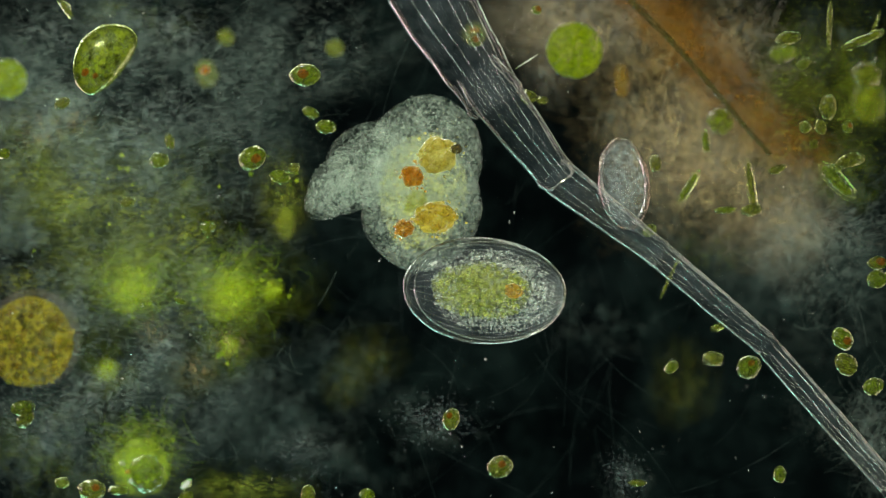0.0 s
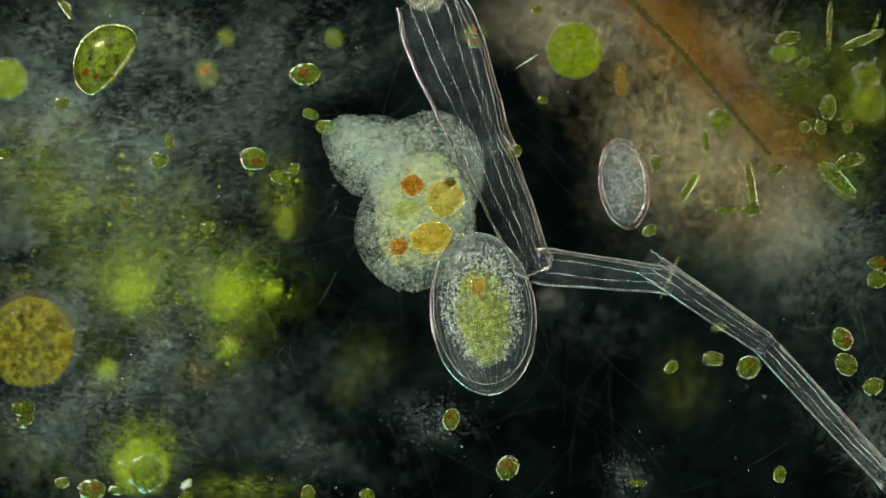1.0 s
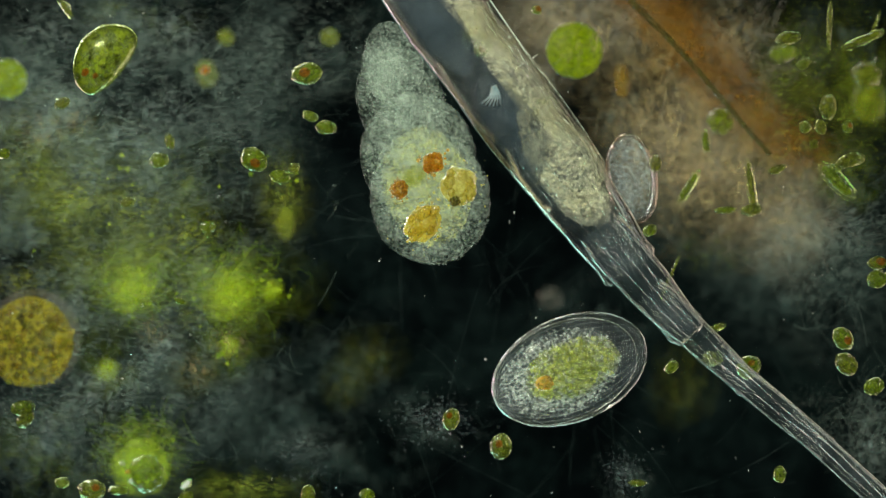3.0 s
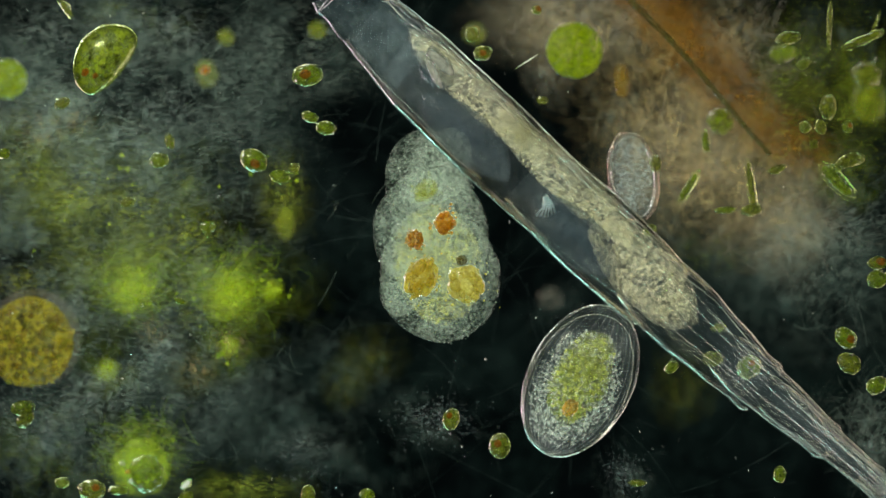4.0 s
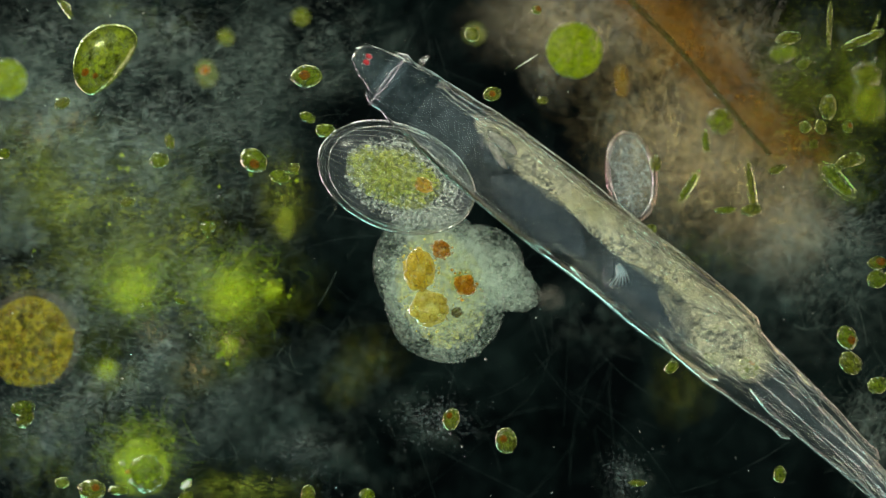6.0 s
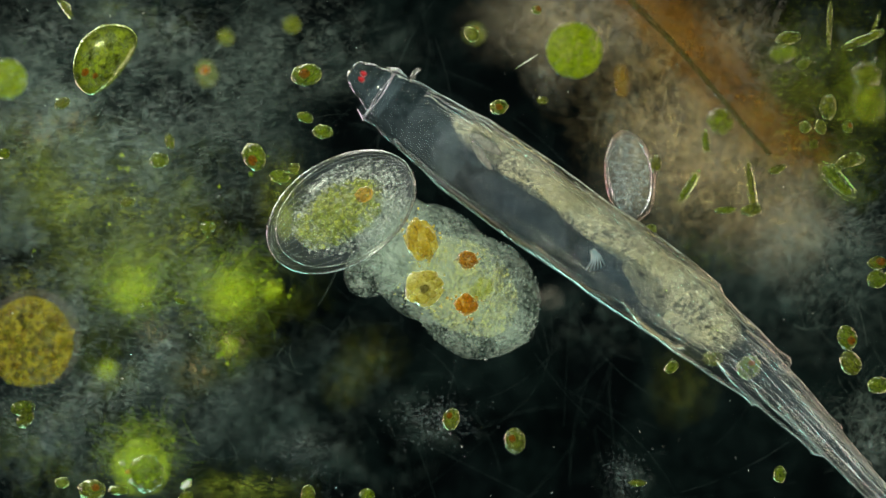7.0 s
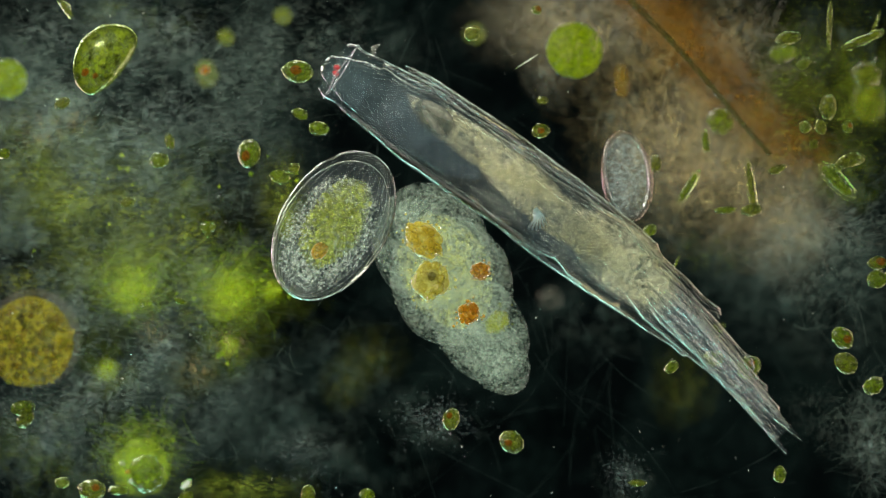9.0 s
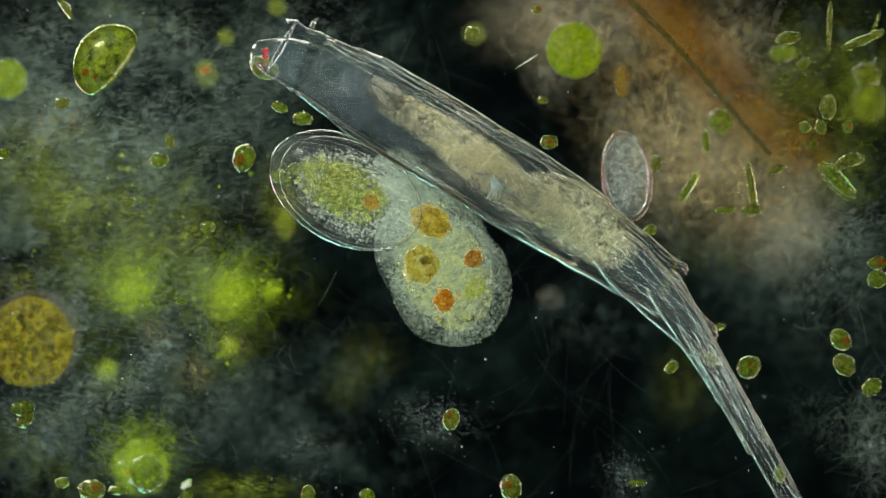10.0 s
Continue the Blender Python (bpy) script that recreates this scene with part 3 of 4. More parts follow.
M_DIM = living("dim_olive_cell", (0.06, 0.09, 0.002), (0.3, 0.34, 0.015), (0.08, 0.38), 50, 200, 0)
SOFT = [
    (365, 130, -0.45, 40, 50, 10, 9, M_DIM), (400, 66, -0.5, 30, 30, 0, 0, M_DIM), (972, 528, -0.6, 46, 40, 0, 0, M_PALEBODY),
    (505, 395, -0.5, 34, 60, 0, 0, M_DIM), (840, 60, -0.6, 40, 36, 0, 6, M_DIM),
    (1275, 215, -0.3, 46, 44, 0, 0, M_GREEN), (1534, 132, -0.4, 46, 44, 0, 0, M_OLIVE), (1538, 180, -0.6, 60, 80, 0, 0, M_DIM),
    (1385, 95, -0.5, 46, 30, 10, 0, M_GREEN),
]
for i, (u, v, z, w, h, turn, rust, mat) in enumerate(SOFT):
    alga("deep_alga", u, v, z, w, h, turn, "soft green algal cell lying deeper in the water", mat, (0.0, 0.2, rust) if rust else None, "alga", i * 2.3, "deep algal cells", wall=False)

# bright green clusters low down, without a sharp outline
M_CLUSTER = living("soft_cluster_green", (0.2, 0.28, 0.004), (0.46, 0.57, 0.01), (0.0, 0.13), 40, 160, 0, sheen=0, band=(0.42, 0.6))
for u, v, z, r in ((235, 512, -0.35, 40), (405, 522, -0.35, 46), (482, 514, -0.35, 20), (405, 612, -0.4, 20), (190, 655, -0.4, 22)):
    c = thing("algal_cluster", at(u, v, z), "soft bright green cluster of algae under the floc", "algae", "green clusters")
    for j in range(9):
        a, q = j * 2.4, r / 1000 * 0.8 * math.sqrt(j / 9)
        part("lump", ball(r / 1000 * 0.6, r / 1000 * 0.5, 0.012, 20, 0.3, 6, u + j), M_CLUSTER, c, "", pose(q * math.cos(a), q * math.sin(a), 0.012 * (j % 3), 0, 0, j * 50))

# green cell in a layered halo
halo = thing("haloed_alga", at(250, 828, -0.3), "bright green cell inside a layered pale halo", "alga")
for j, r in enumerate((58, 49, 41)):
    part("halo_layer", ball(r / 1000, r / 1000 * 0.92, 0.03 - j * 0.004, 36, 0.08, 6, j), living("halo_green_%s" % "abc"[j], (0.15, 0.26, 0.01), (0.45, 0.58, 0.03), (0.02, 0.24), 50, 150, 0, sheen=0.0, band=(0.42, 0.6)), halo)
part("chloroplast", ball(0.03, 0.034, 0.022, 28, 0.2, 6, 4, 0.08), M_GREEN, halo, "", pose(0.014, -0.008, 0.03))
for j, (dx, dy) in enumerate(((-0.02, -0.004), (-0.014, -0.022), (0.005, -0.03), (0.03, -0.02), (-0.03, 0.012))):
    part("droplet", ball(0.005, 0.004, 0.004, 10), M_SPECK if j else M_RUST, halo, "small bright droplet", pose(dx, dy, 0.045))

# large oval cell with one straighter side
oval = thing("large_oval_alga", at(188, 106, -0.08, 52), "large oval green alga with a bright curved wall", "alga")
M_MOTTLED = living("mottled_leaf_green", (0.03, 0.055, 0.0), (0.34, 0.42, 0.01), (0.4, 0.9), 34, 160, 0, sheen=0.04)
M_RIDGE = living("bright_ridge", (0.3, 0.36, 0.01), (0.62, 0.66, 0.08), (0.08, 0.4), 60, 200, 0)
for name, f, m in (("cell_wall", 1.0, M_WALL), ("chloroplast", 0.975, M_MOTTLED)):
    bm = ball(0.07 * f, 0.054 * f, 0.03 * f, 48, 0.05, 4, 2)
    for v in bm.verts:
        if v.co.y < -0.02 * f:
            v.co.y = -0.02 * f + (v.co.y + 0.02 * f) * 0.4
            v.co.z -= (-0.02 * f - v.co.y) * 0.8
    part(name, bm, m, oval)
rr = random.Random(5)
for j in range(40):
    a, q = rr.uniform(0, 6.28), 0.045 * math.sqrt(rr.random())
    part("chloroplast_lobe", ball(rr.uniform(0.002, 0.009), rr.uniform(0.0015, 0.004), 0.003, 10, 0.35, 6, j), rr.choice((M_RIDGE, M_MOTTLED, M_MOTTLED, M_GREEN)), oval, "", pose(1.25 * q * math.cos(a), 0.8 * q * math.sin(a) + 0.008, 0.027 - 6 * q * q, 0, 0, rr.uniform(-40, 60)))
part("vein", strand([(-0.03, -0.012, 0.03), (0.0, -0.004, 0.033), (0.035, 0.006, 0.028)], 0.0016, 0.001, 6), M_WALL, oval, "pale bright inner fold")
part("droplet", ball(0.008, 0.006, 0.004, 14, 0.2, 6), M_RUST, oval, "rust-orange oil droplet", pose(-0.04, 0.012, 0.026))
part("droplet", ball(0.006, 0.004, 0.004, 14, 0.2, 6), M_RUST, oval, "rust-orange oil droplet", pose(-0.034, -0.006, 0.027))

for u, v, r, z in ((1017, 89, 50, -0.25), (12, 140, 36, -0.4)):
    d = thing("round_green_alga", at(u, v, z), "round flat leaf-green algal disc with streaked surface", "alga", "green discs")
    part("disc", ball(r / 1000 * k(z), r / 1000 * k(z), 0.02, 40, 0.03, 6, u), living("disc_green", (0.1, 0.18, 0.0), (0.42, 0.52, 0.004), (0.72, 0.97), 40, 150, 1.04, 0.3, sheen=0.02), d)
    for j in range(34):
        a, q = j * 2.4, r / 1000 * 0.8 * math.sqrt((j + 0.5) / 34)
        part("ridge", ball(0.009, 0.0022, 0.002, 10, 0.2, 6, j), M_RIDGE, d, "", pose(q * math.cos(a), q * math.sin(a), 0.019 * math.sqrt(1 - (q / r * 1000 / k(z)) ** 2 * 0.98), 0, 0, 20 * math.sin(j)))

# golden colony
gz = -0.2
gold = thing("golden_colony", at(54, 606, gz), "round golden-brown colony of packed cells", "algal colony")
part("envelope", ball(0.09, 0.092, 0.05, 44, 0.03, 5), living("gel_envelope", (0.42, 0.32, 0.25), (0.74, 0.6, 0.48), (0.0, 0.08), 30, 120, 0, bump=0), gold, "clear gelatinous envelope", pose(0.004, 0.006, -0.006))
part("core", ball(0.082, 0.082, 0.036, 36, 0.06, 5), M_GOLD_BODY, gold)
# The dark olive and brown ones paint the shaded pits between the cells.
CELLS_AND_PITS = [living("colony_cell_pit_" + w, d, l, (0.2, 0.6), 60, 200, 0, sheen=0.02) for w, d, l in (("gold", (0.34, 0.27, 0.006), (0.8, 0.66, 0.06)), ("olive", (0.16, 0.17, 0.006), (0.4, 0.4, 0.03)),
                                                                                  ("amber", (0.22, 0.13, 0.004), (0.5, 0.34, 0.02)), ("brown", (0.06, 0.05, 0.004), (0.16, 0.12, 0.01)))]
cr = random.Random(12)
for j in range(170):
    q = math.sqrt((j + 0.5) / 170)
    a = j * 2.39996 + cr.uniform(-0.3, 0.3)
    rr, f = cr.uniform(0.0045, 0.0085), cr.uniform(0.93, 1.03)
    part("cell", ball(rr, rr * cr.uniform(0.65, 1), rr * 0.7, 10, 0.3, 6, j), cr.choice(CELLS_AND_PITS[1:] + CELLS_AND_PITS[1:2] + CELLS_AND_PITS[:1]), gold, "", pose(0.08 * q * f * math.cos(a), 0.08 * q * f * math.sin(a), 0.036 * math.sqrt(max(0.02, 1 - q * q)), 0, 0, j * 31))


# rods and threads
def rod(u0, v0, u1, v1, z, w, mat, label, name="diatom", wall=True):
    z *= 0.35
    a, b = Vector(P(u0, v0, z)), Vector(P(u1, v1, z))
    d = b - a
    m = Matrix.Translation((a + b) / 2) @ pose(0, 0, 0, 0, 0, math.degrees(math.atan2(d.y, d.x)))
    t = thing(name, m, label, name, "rod-shaped cells")
    L, r = d.length / 2, w / 2000 * k(z)
    prof = [(L * x, r * q) for x, q in ((-1, 0.15), (-0.93, 0.5), (-0.75, 0.85), (-0.3, 1), (0.3, 1), (0.75, 0.85), (0.93, 0.5), (1, 0.15))]
    if name == "diatom":
        part("frustule", tube(smooth_profile(prof, 3), 14, 0.08, u0), M_FRUSTULE, t, "clear glassy cell wall")
    part("plastid", tube([(x * 0.8, q * 0.72) for x, q in prof], 12, 0.2, v0), mat, t)
    return t


rod(1200, 362, 1236, 302, -0.2, 16, M_GREEN, "slender green diatom with tapered ends")
rod(1322, 280, 1336, 378, -0.25, 15, M_OLIVE, "slender olive diatom with tapered ends")
rod(1168, 530, 1203, 452, -0.1, 7, M_OLIVE, "thin needle-like pale olive diatom")
rod(1488, 88, 1566, 54, -0.2, 16, M_OLIVE, "slender olive diatom with tapered ends")
rod(364, 420, 376, 396, -0.2, 9, M_GREEN, "small curved green diatom")
rod(1246, 230, 1252, 272, -0.3, 16, M_GREEN, "short green diatom with blunt ends")
rod(1450, 290, 1512, 352, -0.3, 30, M_GREEN, "broad green diatom with soft outline")
rod(1258, 584, 1284, 574, -0.2, 12, M_OLIVE, "short olive diatom with bright rim")
rod(1096, 105, 1104, 180, -0.4, 38, M_FILAMENT_AMBER, "short amber rod of plant matter", "rod")
rod(320, 866, 338, 850, -0.1, 12, M_SPECK, "small pale glassy diatom")
fil = [P(1108 + 262 * f + 6 * math.sin(f * 5), -6 + 280 * f, -0.095) for f in [i / 14 for i in range(15)]]
tagged(part("algal_filament", strand(fil, 0.0062, 0.0042, 8), M_FILAMENT), "dark olive algal thread across the brown clump", "algal filament")

rod(1470, 0, 1466, 95, -0.3, 8, M_OLIVE, "thin upright olive diatom beside the clump")
rod(104, -6, 128, 32, -0.25, 14, M_OLIVE, "short olive thread at the edge")
rod(1558, 20, 1540, 66, -0.3, 6, M_OLIVE, "thin olive diatom beside green cells")
rod(912, 122, 956, 94, -0.12, 3, M_SPECK, "thin pale glassy needle")

# bright grains in the green clusters
for u, v, su, sv, n, seed in ((232, 508, 30, 24, 90, 11), (405, 520, 34, 28, 110, 12), (190, 370, 70, 50, 60, 13), (405, 612, 18, 18, 40, 14), (250, 825, 26, 22, 60, 15), (480, 514, 16, 10, 30, 16), (500, 310, 22, 12, 40, 17)):
    q = np.random.default_rng(seed)
    g = q.standard_normal((n, 3)) * np.array((su, sv, 14)) / 1000
    tagged(part("grain_cluster", granules("grain_cluster", g, 0.0008 + 0.0045 * q.random(n) ** 3), M_GREEN_GRAIN, None, "", at(u, v, -0.14)), "bright green grains in the algal cluster", "algae", kind="stuff")

# grainy clumps of fine debris
for u, v, su, sv, n, seed in ((768, 742, 38, 22, 900, 1), (1104, 838, 18, 22, 500, 2), (540, 822, 40, 26, 160, 3), (968, 130, 14, 22, 160, 4), (470, 180, 26, 26, 60, 5)):
    q = np.random.default_rng(seed)
    g = q.standard_normal((n, 3)) * np.array((su, sv, 20)) / 1000
    tagged(part("debris_clump", granules("debris_clump", g, 0.0004 + 0.0013 * q.random(n) ** 3), M_EGG_GRAIN, None, "", at(u, v, -0.16)), "loose clump of fine pale grainy debris", "debris", kind="stuff")

# clear egg
egg = thing("clear_egg", at(1104, 325, -0.12, 97), "clear oval egg with a thin rim and grainy contents", "egg")
part("shell", ball(0.083, 0.047, 0.04, 48, 0.03, 3, 1), living("egg_shell", (0.4, 0.44, 0.44), (0.7, 0.74, 0.72), (0.0, 0.045), 20, 120, 1.12, 0.12, gloss=(1, 0.88, 0.8), bump=0), egg)
part("yolk", ball(0.074, 0.04, 0.032, 36, 0.05, 4, 2), M_INNER_SHELL, egg)
g = in_ellipsoid(1300, 0.075, 0.042, 0.033, 11)
tagged(part("grain_mass", granules("grain_mass", g, 0.0009 + 0.0014 * np.random.default_rng(3).random(1300)), M_EGG_GRAIN, egg, "pale fine grains"), kind="stuff")


# ---- the rotifer: rigid, telescoping segments ----
RZ = 0.13
U = k(RZ) / 1000
rotifer = thing("rotifer", pose(0, 0, 0), "long transparent rotifer with cream stomach and red eyes", "rotifer")


def segment(name, rows, mat, label="", seed=0.0, flat=0.62, folds=True):
    """A turned segment from rows of (distance along, radius) in plan units, with long folds along its flanks that paint
    its rim light.
    """
    prof = smooth_profile([(x * U, r * U) for x, r in rows], 7)
    ob = part(name, tube(prof, 40, 0.025, seed, flat, False), mat, rotifer, label)
    if folds:
        for side, inset, mat2, r in ((1, 0.0, M_RIM_FOLD_CREAM, 1.1), (1, 0.13, M_RIM_FOLD_ROSE, 0.6), (1, 0.24, M_RIM_FOLD_CREAM, 0.7), (-1, 0.0, M_RIM_FOLD_CYAN, 1.1), (-1, 0.1, M_RIM_FOLD_ROSE, 0.5)):
            pts = []
            for n, (x, q) in enumerate(prof[1:-1]):
                y = side * (1 - inset * (1 + 0.25 * math.sin(n * 0.31 + seed)))
                pts.append((x, y * q, q * flat * math.sqrt(max(0.0, 1 - y * y))))
            part("fold", strand(pts, r * U, r * U * 0.8, 5), mat2, ob, "thin cuticle fold coloured as its bright rim light")
    return ob


rostrum = segment("rostrum", [(0, 5), (7, 20), (36, 32), (70, 42), (92, 45)], M_HEADSKIN, "clear snout", 1, folds=False)
for dx, dy in ((0.026, 0.005), (0.029, -0.005)):
    part("eye", ball(0.0062, 0.0045, 0.005, 14, 0.25), M_EYE, rostrum, "red eyespot", pose(dx, dy, 0.02))
head = segment("head", [(-20, 48), (0, 56), (12, 53), (60, 60), (140, 68), (190, 70)], M_HEADSKIN, "clear head segment", 2, folds=False)
part("antenna", strand([(0.03, 0.048, 0.02), (0.025, 0.064, 0.02), (0.03, 0.074, 0.02)], 0.005, 0.002, 8), M_MUSCLE, head, "short bristle-tipped antenna")
for r, x in ((56.5, -2),):
    ring = [(x * U + 0.0012 * math.sin(3 * a), r * U * math.cos(a), r * U * 0.62 * math.sin(a)) for a in [2 * math.pi * i / 40 for i in range(41)]]
    part("collar_ring", strand(ring, 0.001, 0.001, 6), M_RIM_FOLD_ROSE, head, "bright rim of the collar")
trunk_front = segment("trunk_front", [(-12, 54), (0, 57), (20, 62), (120, 74), (270, 77), (330, 68)], M_CUTICLE, "clear front trunk segment", 3)
trunk_middle = segment("trunk_middle", [(-210, 66), (-150, 75), (0, 78), (150, 75), (210, 66)], M_CUTICLE, "clear middle trunk segment", 4)
trunk_rear = segment("trunk_rear", [(-330, 64), (-270, 74), (-180, 78), (-80, 75), (-15, 70), (0, 62)], M_CUTICLE, "clear rear trunk segment", 5)
rump = segment("rump", [(-300, 58), (-240, 68), (-190, 68), (-100, 60), (-25, 52), (-6, 54), (6, 47)], M_CUTICLE, "clear rump segment", 6)
foot_1 = segment("foot_segment", [(-240, 40), (-190, 46), (-120, 42), (-15, 34), (-4, 36), (10, 29), (16, 18)], M_CUTICLE, "", 7)
foot_2 = segment("foot_segment", [(-235, 30), (-215, 33), (-100, 28), (-10, 24), (4, 26), (12, 20)], M_CUTICLE, "", 8)
foot_3 = segment("foot_segment", [(-255, 24), (-100, 23), (-8, 21), (4, 22), (10, 17)], M_CUTICLE, "", 9)
foot_4 = segment("foot_segment", [(-335, 21), (-160, 21), (-40, 20), (0, 17)], M_CUTICLE, "", 10)
for sgn in (-1, 1):
    part("spur", strand([(-0.03, sgn * 0.012, 0), (0.0, sgn * 0.016, 0), (0.03, sgn * 0.017, 0)], 0.007, 0.002, 8), M_CUTICLE, foot_4, "short pointed spur")


def strands_on(ob, x0, x1, rows, r=0.001):
    for j, (y0, y1, z) in enumerate(rows):
        pts = [((x0 + (x1 - x0) * f) * U, (y0 + (y1 - y0) * f + 1.6 * math.sin(f * 7 + j)) * U, z * U) for f in [i / 10 for i in range(11)]]
        part("muscle_strand", strand(pts, r, r * 0.7, 5), M_MUSCLE, ob, "pale muscle strand")


strands_on(trunk_front, 20, 320, [(52, 66, 30), (44, 58, 42), (36, 50, 46), (-56, -68, 20)])
strands_on(trunk_middle, -200, 200, [(66, 62, 30), (57, 54, 42), (48, 45, 46)])
strands_on(trunk_rear, -320, -5, [(66, 54, 30), (56, 42, 42), (-64, -52, 20), (36, 22, 46)])
strands_on(rump, -290, -5, [(44, 26, 28), (26, 14, 34), (-36, -22, 28), (-12, -7, 34)], 0.0008)
strands_on(foot_1, -230, -2, [(24, 13, 18), (6, 3, 22), (-18, -11, 18)], 0.0008)
strands_on(foot_2, -215, -2, [(14, 8, 12), (-12, -7, 12)], 0.0007)
strands_on(foot_3, -240, -2, [(9, 6, 12), (-6, -4, 12)], 0.0008)
strands_on(foot_4, -320, -2, [(9, 6, 10), (-5, -3, 10)], 0.0008)

mastax = part("mastax", ball(42 * U, 27 * U, 22 * U, 28, 0.25, 6, 3, 0.08), M_ORGAN, rotifer, "rounded throat with pale jaws")
part("jaw", ball(30 * U, 9 * U, 10 * U, 20, 0.3, 7, 1), M_JAW, mastax, "white hard jaw", pose(0, 0.012, 0.018, 0, 0, 8))
part("jaw", ball(28 * U, 7 * U, 9 * U, 20, 0.3, 7, 5), M_JAW, mastax, "white hard jaw", pose(0.006, -0.008, 0.018, 0, 0, -14))


def gut(name, L, w, seed):
    ob = part(name, ball(L * U / 2, w * U, w * U * 0.7, 40, 0.18, 7, seed, 0.05), M_STOMACH, rotifer, "cream-coloured grainy stomach")
    g = in_ellipsoid(1500, L * U / 2 * 0.97, w * U * 0.95, w * U * 0.72, seed, 0.6)
    tagged(part("grain_mass", granules("grain_mass", g, 0.0014 + 0.0022 * np.random.default_rng(seed).random(1500)), M_STOMACH_GRAIN, ob, "packed cream grains"), kind="stuff")
    return ob


stomach_front = gut("stomach", 340, 33, 21)
stomach_middle = gut("stomach", 350, 37, 22)
stomach_rear = gut("stomach", 250, 56, 23)
ovary_front = part("ovary", ball(100 * U, 44 * U, 30 * U, 32, 0.12, 5, 2, 0.03), M_ORGAN, rotifer, "smooth slate-grey ovary")
ovary_rear = part("ovary", ball(95 * U, 46 * U, 32 * U, 32, 0.12, 5, 7, 0.03), M_ORGAN, rotifer, "smooth slate-grey ovary")
flame = thing("flame_cell", pose(0, 0, 0), "bright bluish-white bristle tuft inside the trunk", "")
flame.parent = rotifer
for j in range(6):
    a = -0.75 + 0.2 * j
    part("bristle", strand([(0, 0.001 * j, 0), (0.018 * math.cos(a), 0.018 * math.sin(a), 0.004), (0.034 * math.cos(a - 0.3), 0.034 * math.sin(a - 0.3), 0)], 0.002, 0.0007, 6), M_FLAME, flame)


# ---- the large soft ciliate: milky lobes that slide over one another ----
CZ = -0.05
C = k(CZ) / 1000
ciliate = thing("soft_ciliate", pose(0, 0, 0), "large milky soft-bodied ciliate full of yellow food vacuoles", "ciliate")


def lobe(name, a, b, h, seed, n):
    ob = part(name, ball(a * C, b * C, h * C, 56, 0.05, 4, seed, 0.012), M_PLASMA, ciliate)
    g = in_ellipsoid(n, a * C, b * C, h * C, seed + 30, 0.0)
    g += 0.006 * np.array([noise.noise_vector(Vector(p) * 14) for p in g.tolist()])
    q = np.random.default_rng(seed).random(n)
    tagged(part("grain_mass", granules("grain_mass", g, 0.0009 + 0.0017 * q ** 3), M_PLASMA_GRAIN, ob, "pale fine grains"), kind="stuff")
    return ob


LOBES = [lobe("body", 120, 106, 45, 1, 7600), lobe("middle_lobe", 116, 102, 42, 2, 7000), lobe("front_lobe", 106, 77, 36, 3, 3800), lobe("mouth_lobe", 80, 53, 29, 4, 1700), lobe("snout_lobe", 56, 38, 23, 5, 900)]


def vacuole(a, b, h, mat, label, seed, n=90):
    """A lumpy food ball: packed lumps round a middle, with a few loose grains."""
    ob = part("vacuole", ball(a * C * 0.86, b * C * 0.86, h * C, 36, 0.25, 5, seed, 0.06), mat, ciliate, label)
    if not n:
        return ob
    r = random.Random(seed)
    for i in range(7):
        t, f, q = i * 0.9 + r.uniform(-0.3, 0.3), r.uniform(0.4, 0.75), r.uniform(0.22, 0.42)
        part("lump", ball(a * C * q, b * C * q * r.uniform(0.7, 1), h * C * 0.5, 16, 0.3, 6, seed + i), mat, ob, "", pose(a * C * f * math.cos(t), b * C * f * math.sin(t), h * C * r.uniform(0.3, 0.75)))
    d = np.random.default_rng(seed).standard_normal((n, 3)) * np.array((a, b, h)) * C * 0.5
    tagged(part("grain_mass", granules("grain_mass", d, 0.0008 + 0.0022 * np.random.default_rng(seed + 1).random(n) ** 2), mat, ob), kind="stuff")
    return ob


endoplasm = part("endoplasm", ball(104 * C, 76 * C, 30 * C, 48, 0.1, 4, 8, 0.02), M_ENDOPLASM, ciliate, "yellowish inner mass")
g = in_ellipsoid(2600, 108 * C, 80 * C, 32 * C, 77)
tagged(part("grain_mass", granules("grain_mass", g, 0.0008 + 0.0022 * np.random.default_rng(78).random(2600) ** 2), M_ENDO_GRAIN, endoplasm, "loose yellowish grains"), kind="stuff")
vac_orange = vacuole(22, 21, 14, M_VAC_ORANGE, "orange food vacuole", 3)
vac_red = vacuole(19, 17, 12, M_VAC_RUST, "rust-orange food vacuole", 6)
vac_gold = vacuole(38, 36, 20, M_VAC_YELLOW, "round golden food vacuole", 9, 150)
vac_amber = vacuole(42, 32, 18, M_VAC_AMBER, "amber food vacuole", 12, 150)
vac_dark = vacuole(11, 10, 8, M_VAC_DARK, "dark olive food vacuole", 15, 0)
vac_green = vacuole(26, 20, 10, M_VAC_GREEN, "green food vacuole", 18)

# ---- the shelled ciliate: clear lens-shaped shell round a grainy body ----
shelled = thing("shelled_ciliate", pose(0, 0, 0), "oval ciliate in a clear shell with grainy green-yellow contents", "ciliate")
part("shell", ball(0.144, 0.094, 0.045, 64, 0.02, 3, 1), M_SHELL, shelled, "clear lens-shaped shell")
part("inner_shell", ball(0.133, 0.087, 0.04, 64, 0.03, 3, 6), M_INNER_SHELL, shelled, "clear inner wall of the shell", pose(0.008, 0, 0))
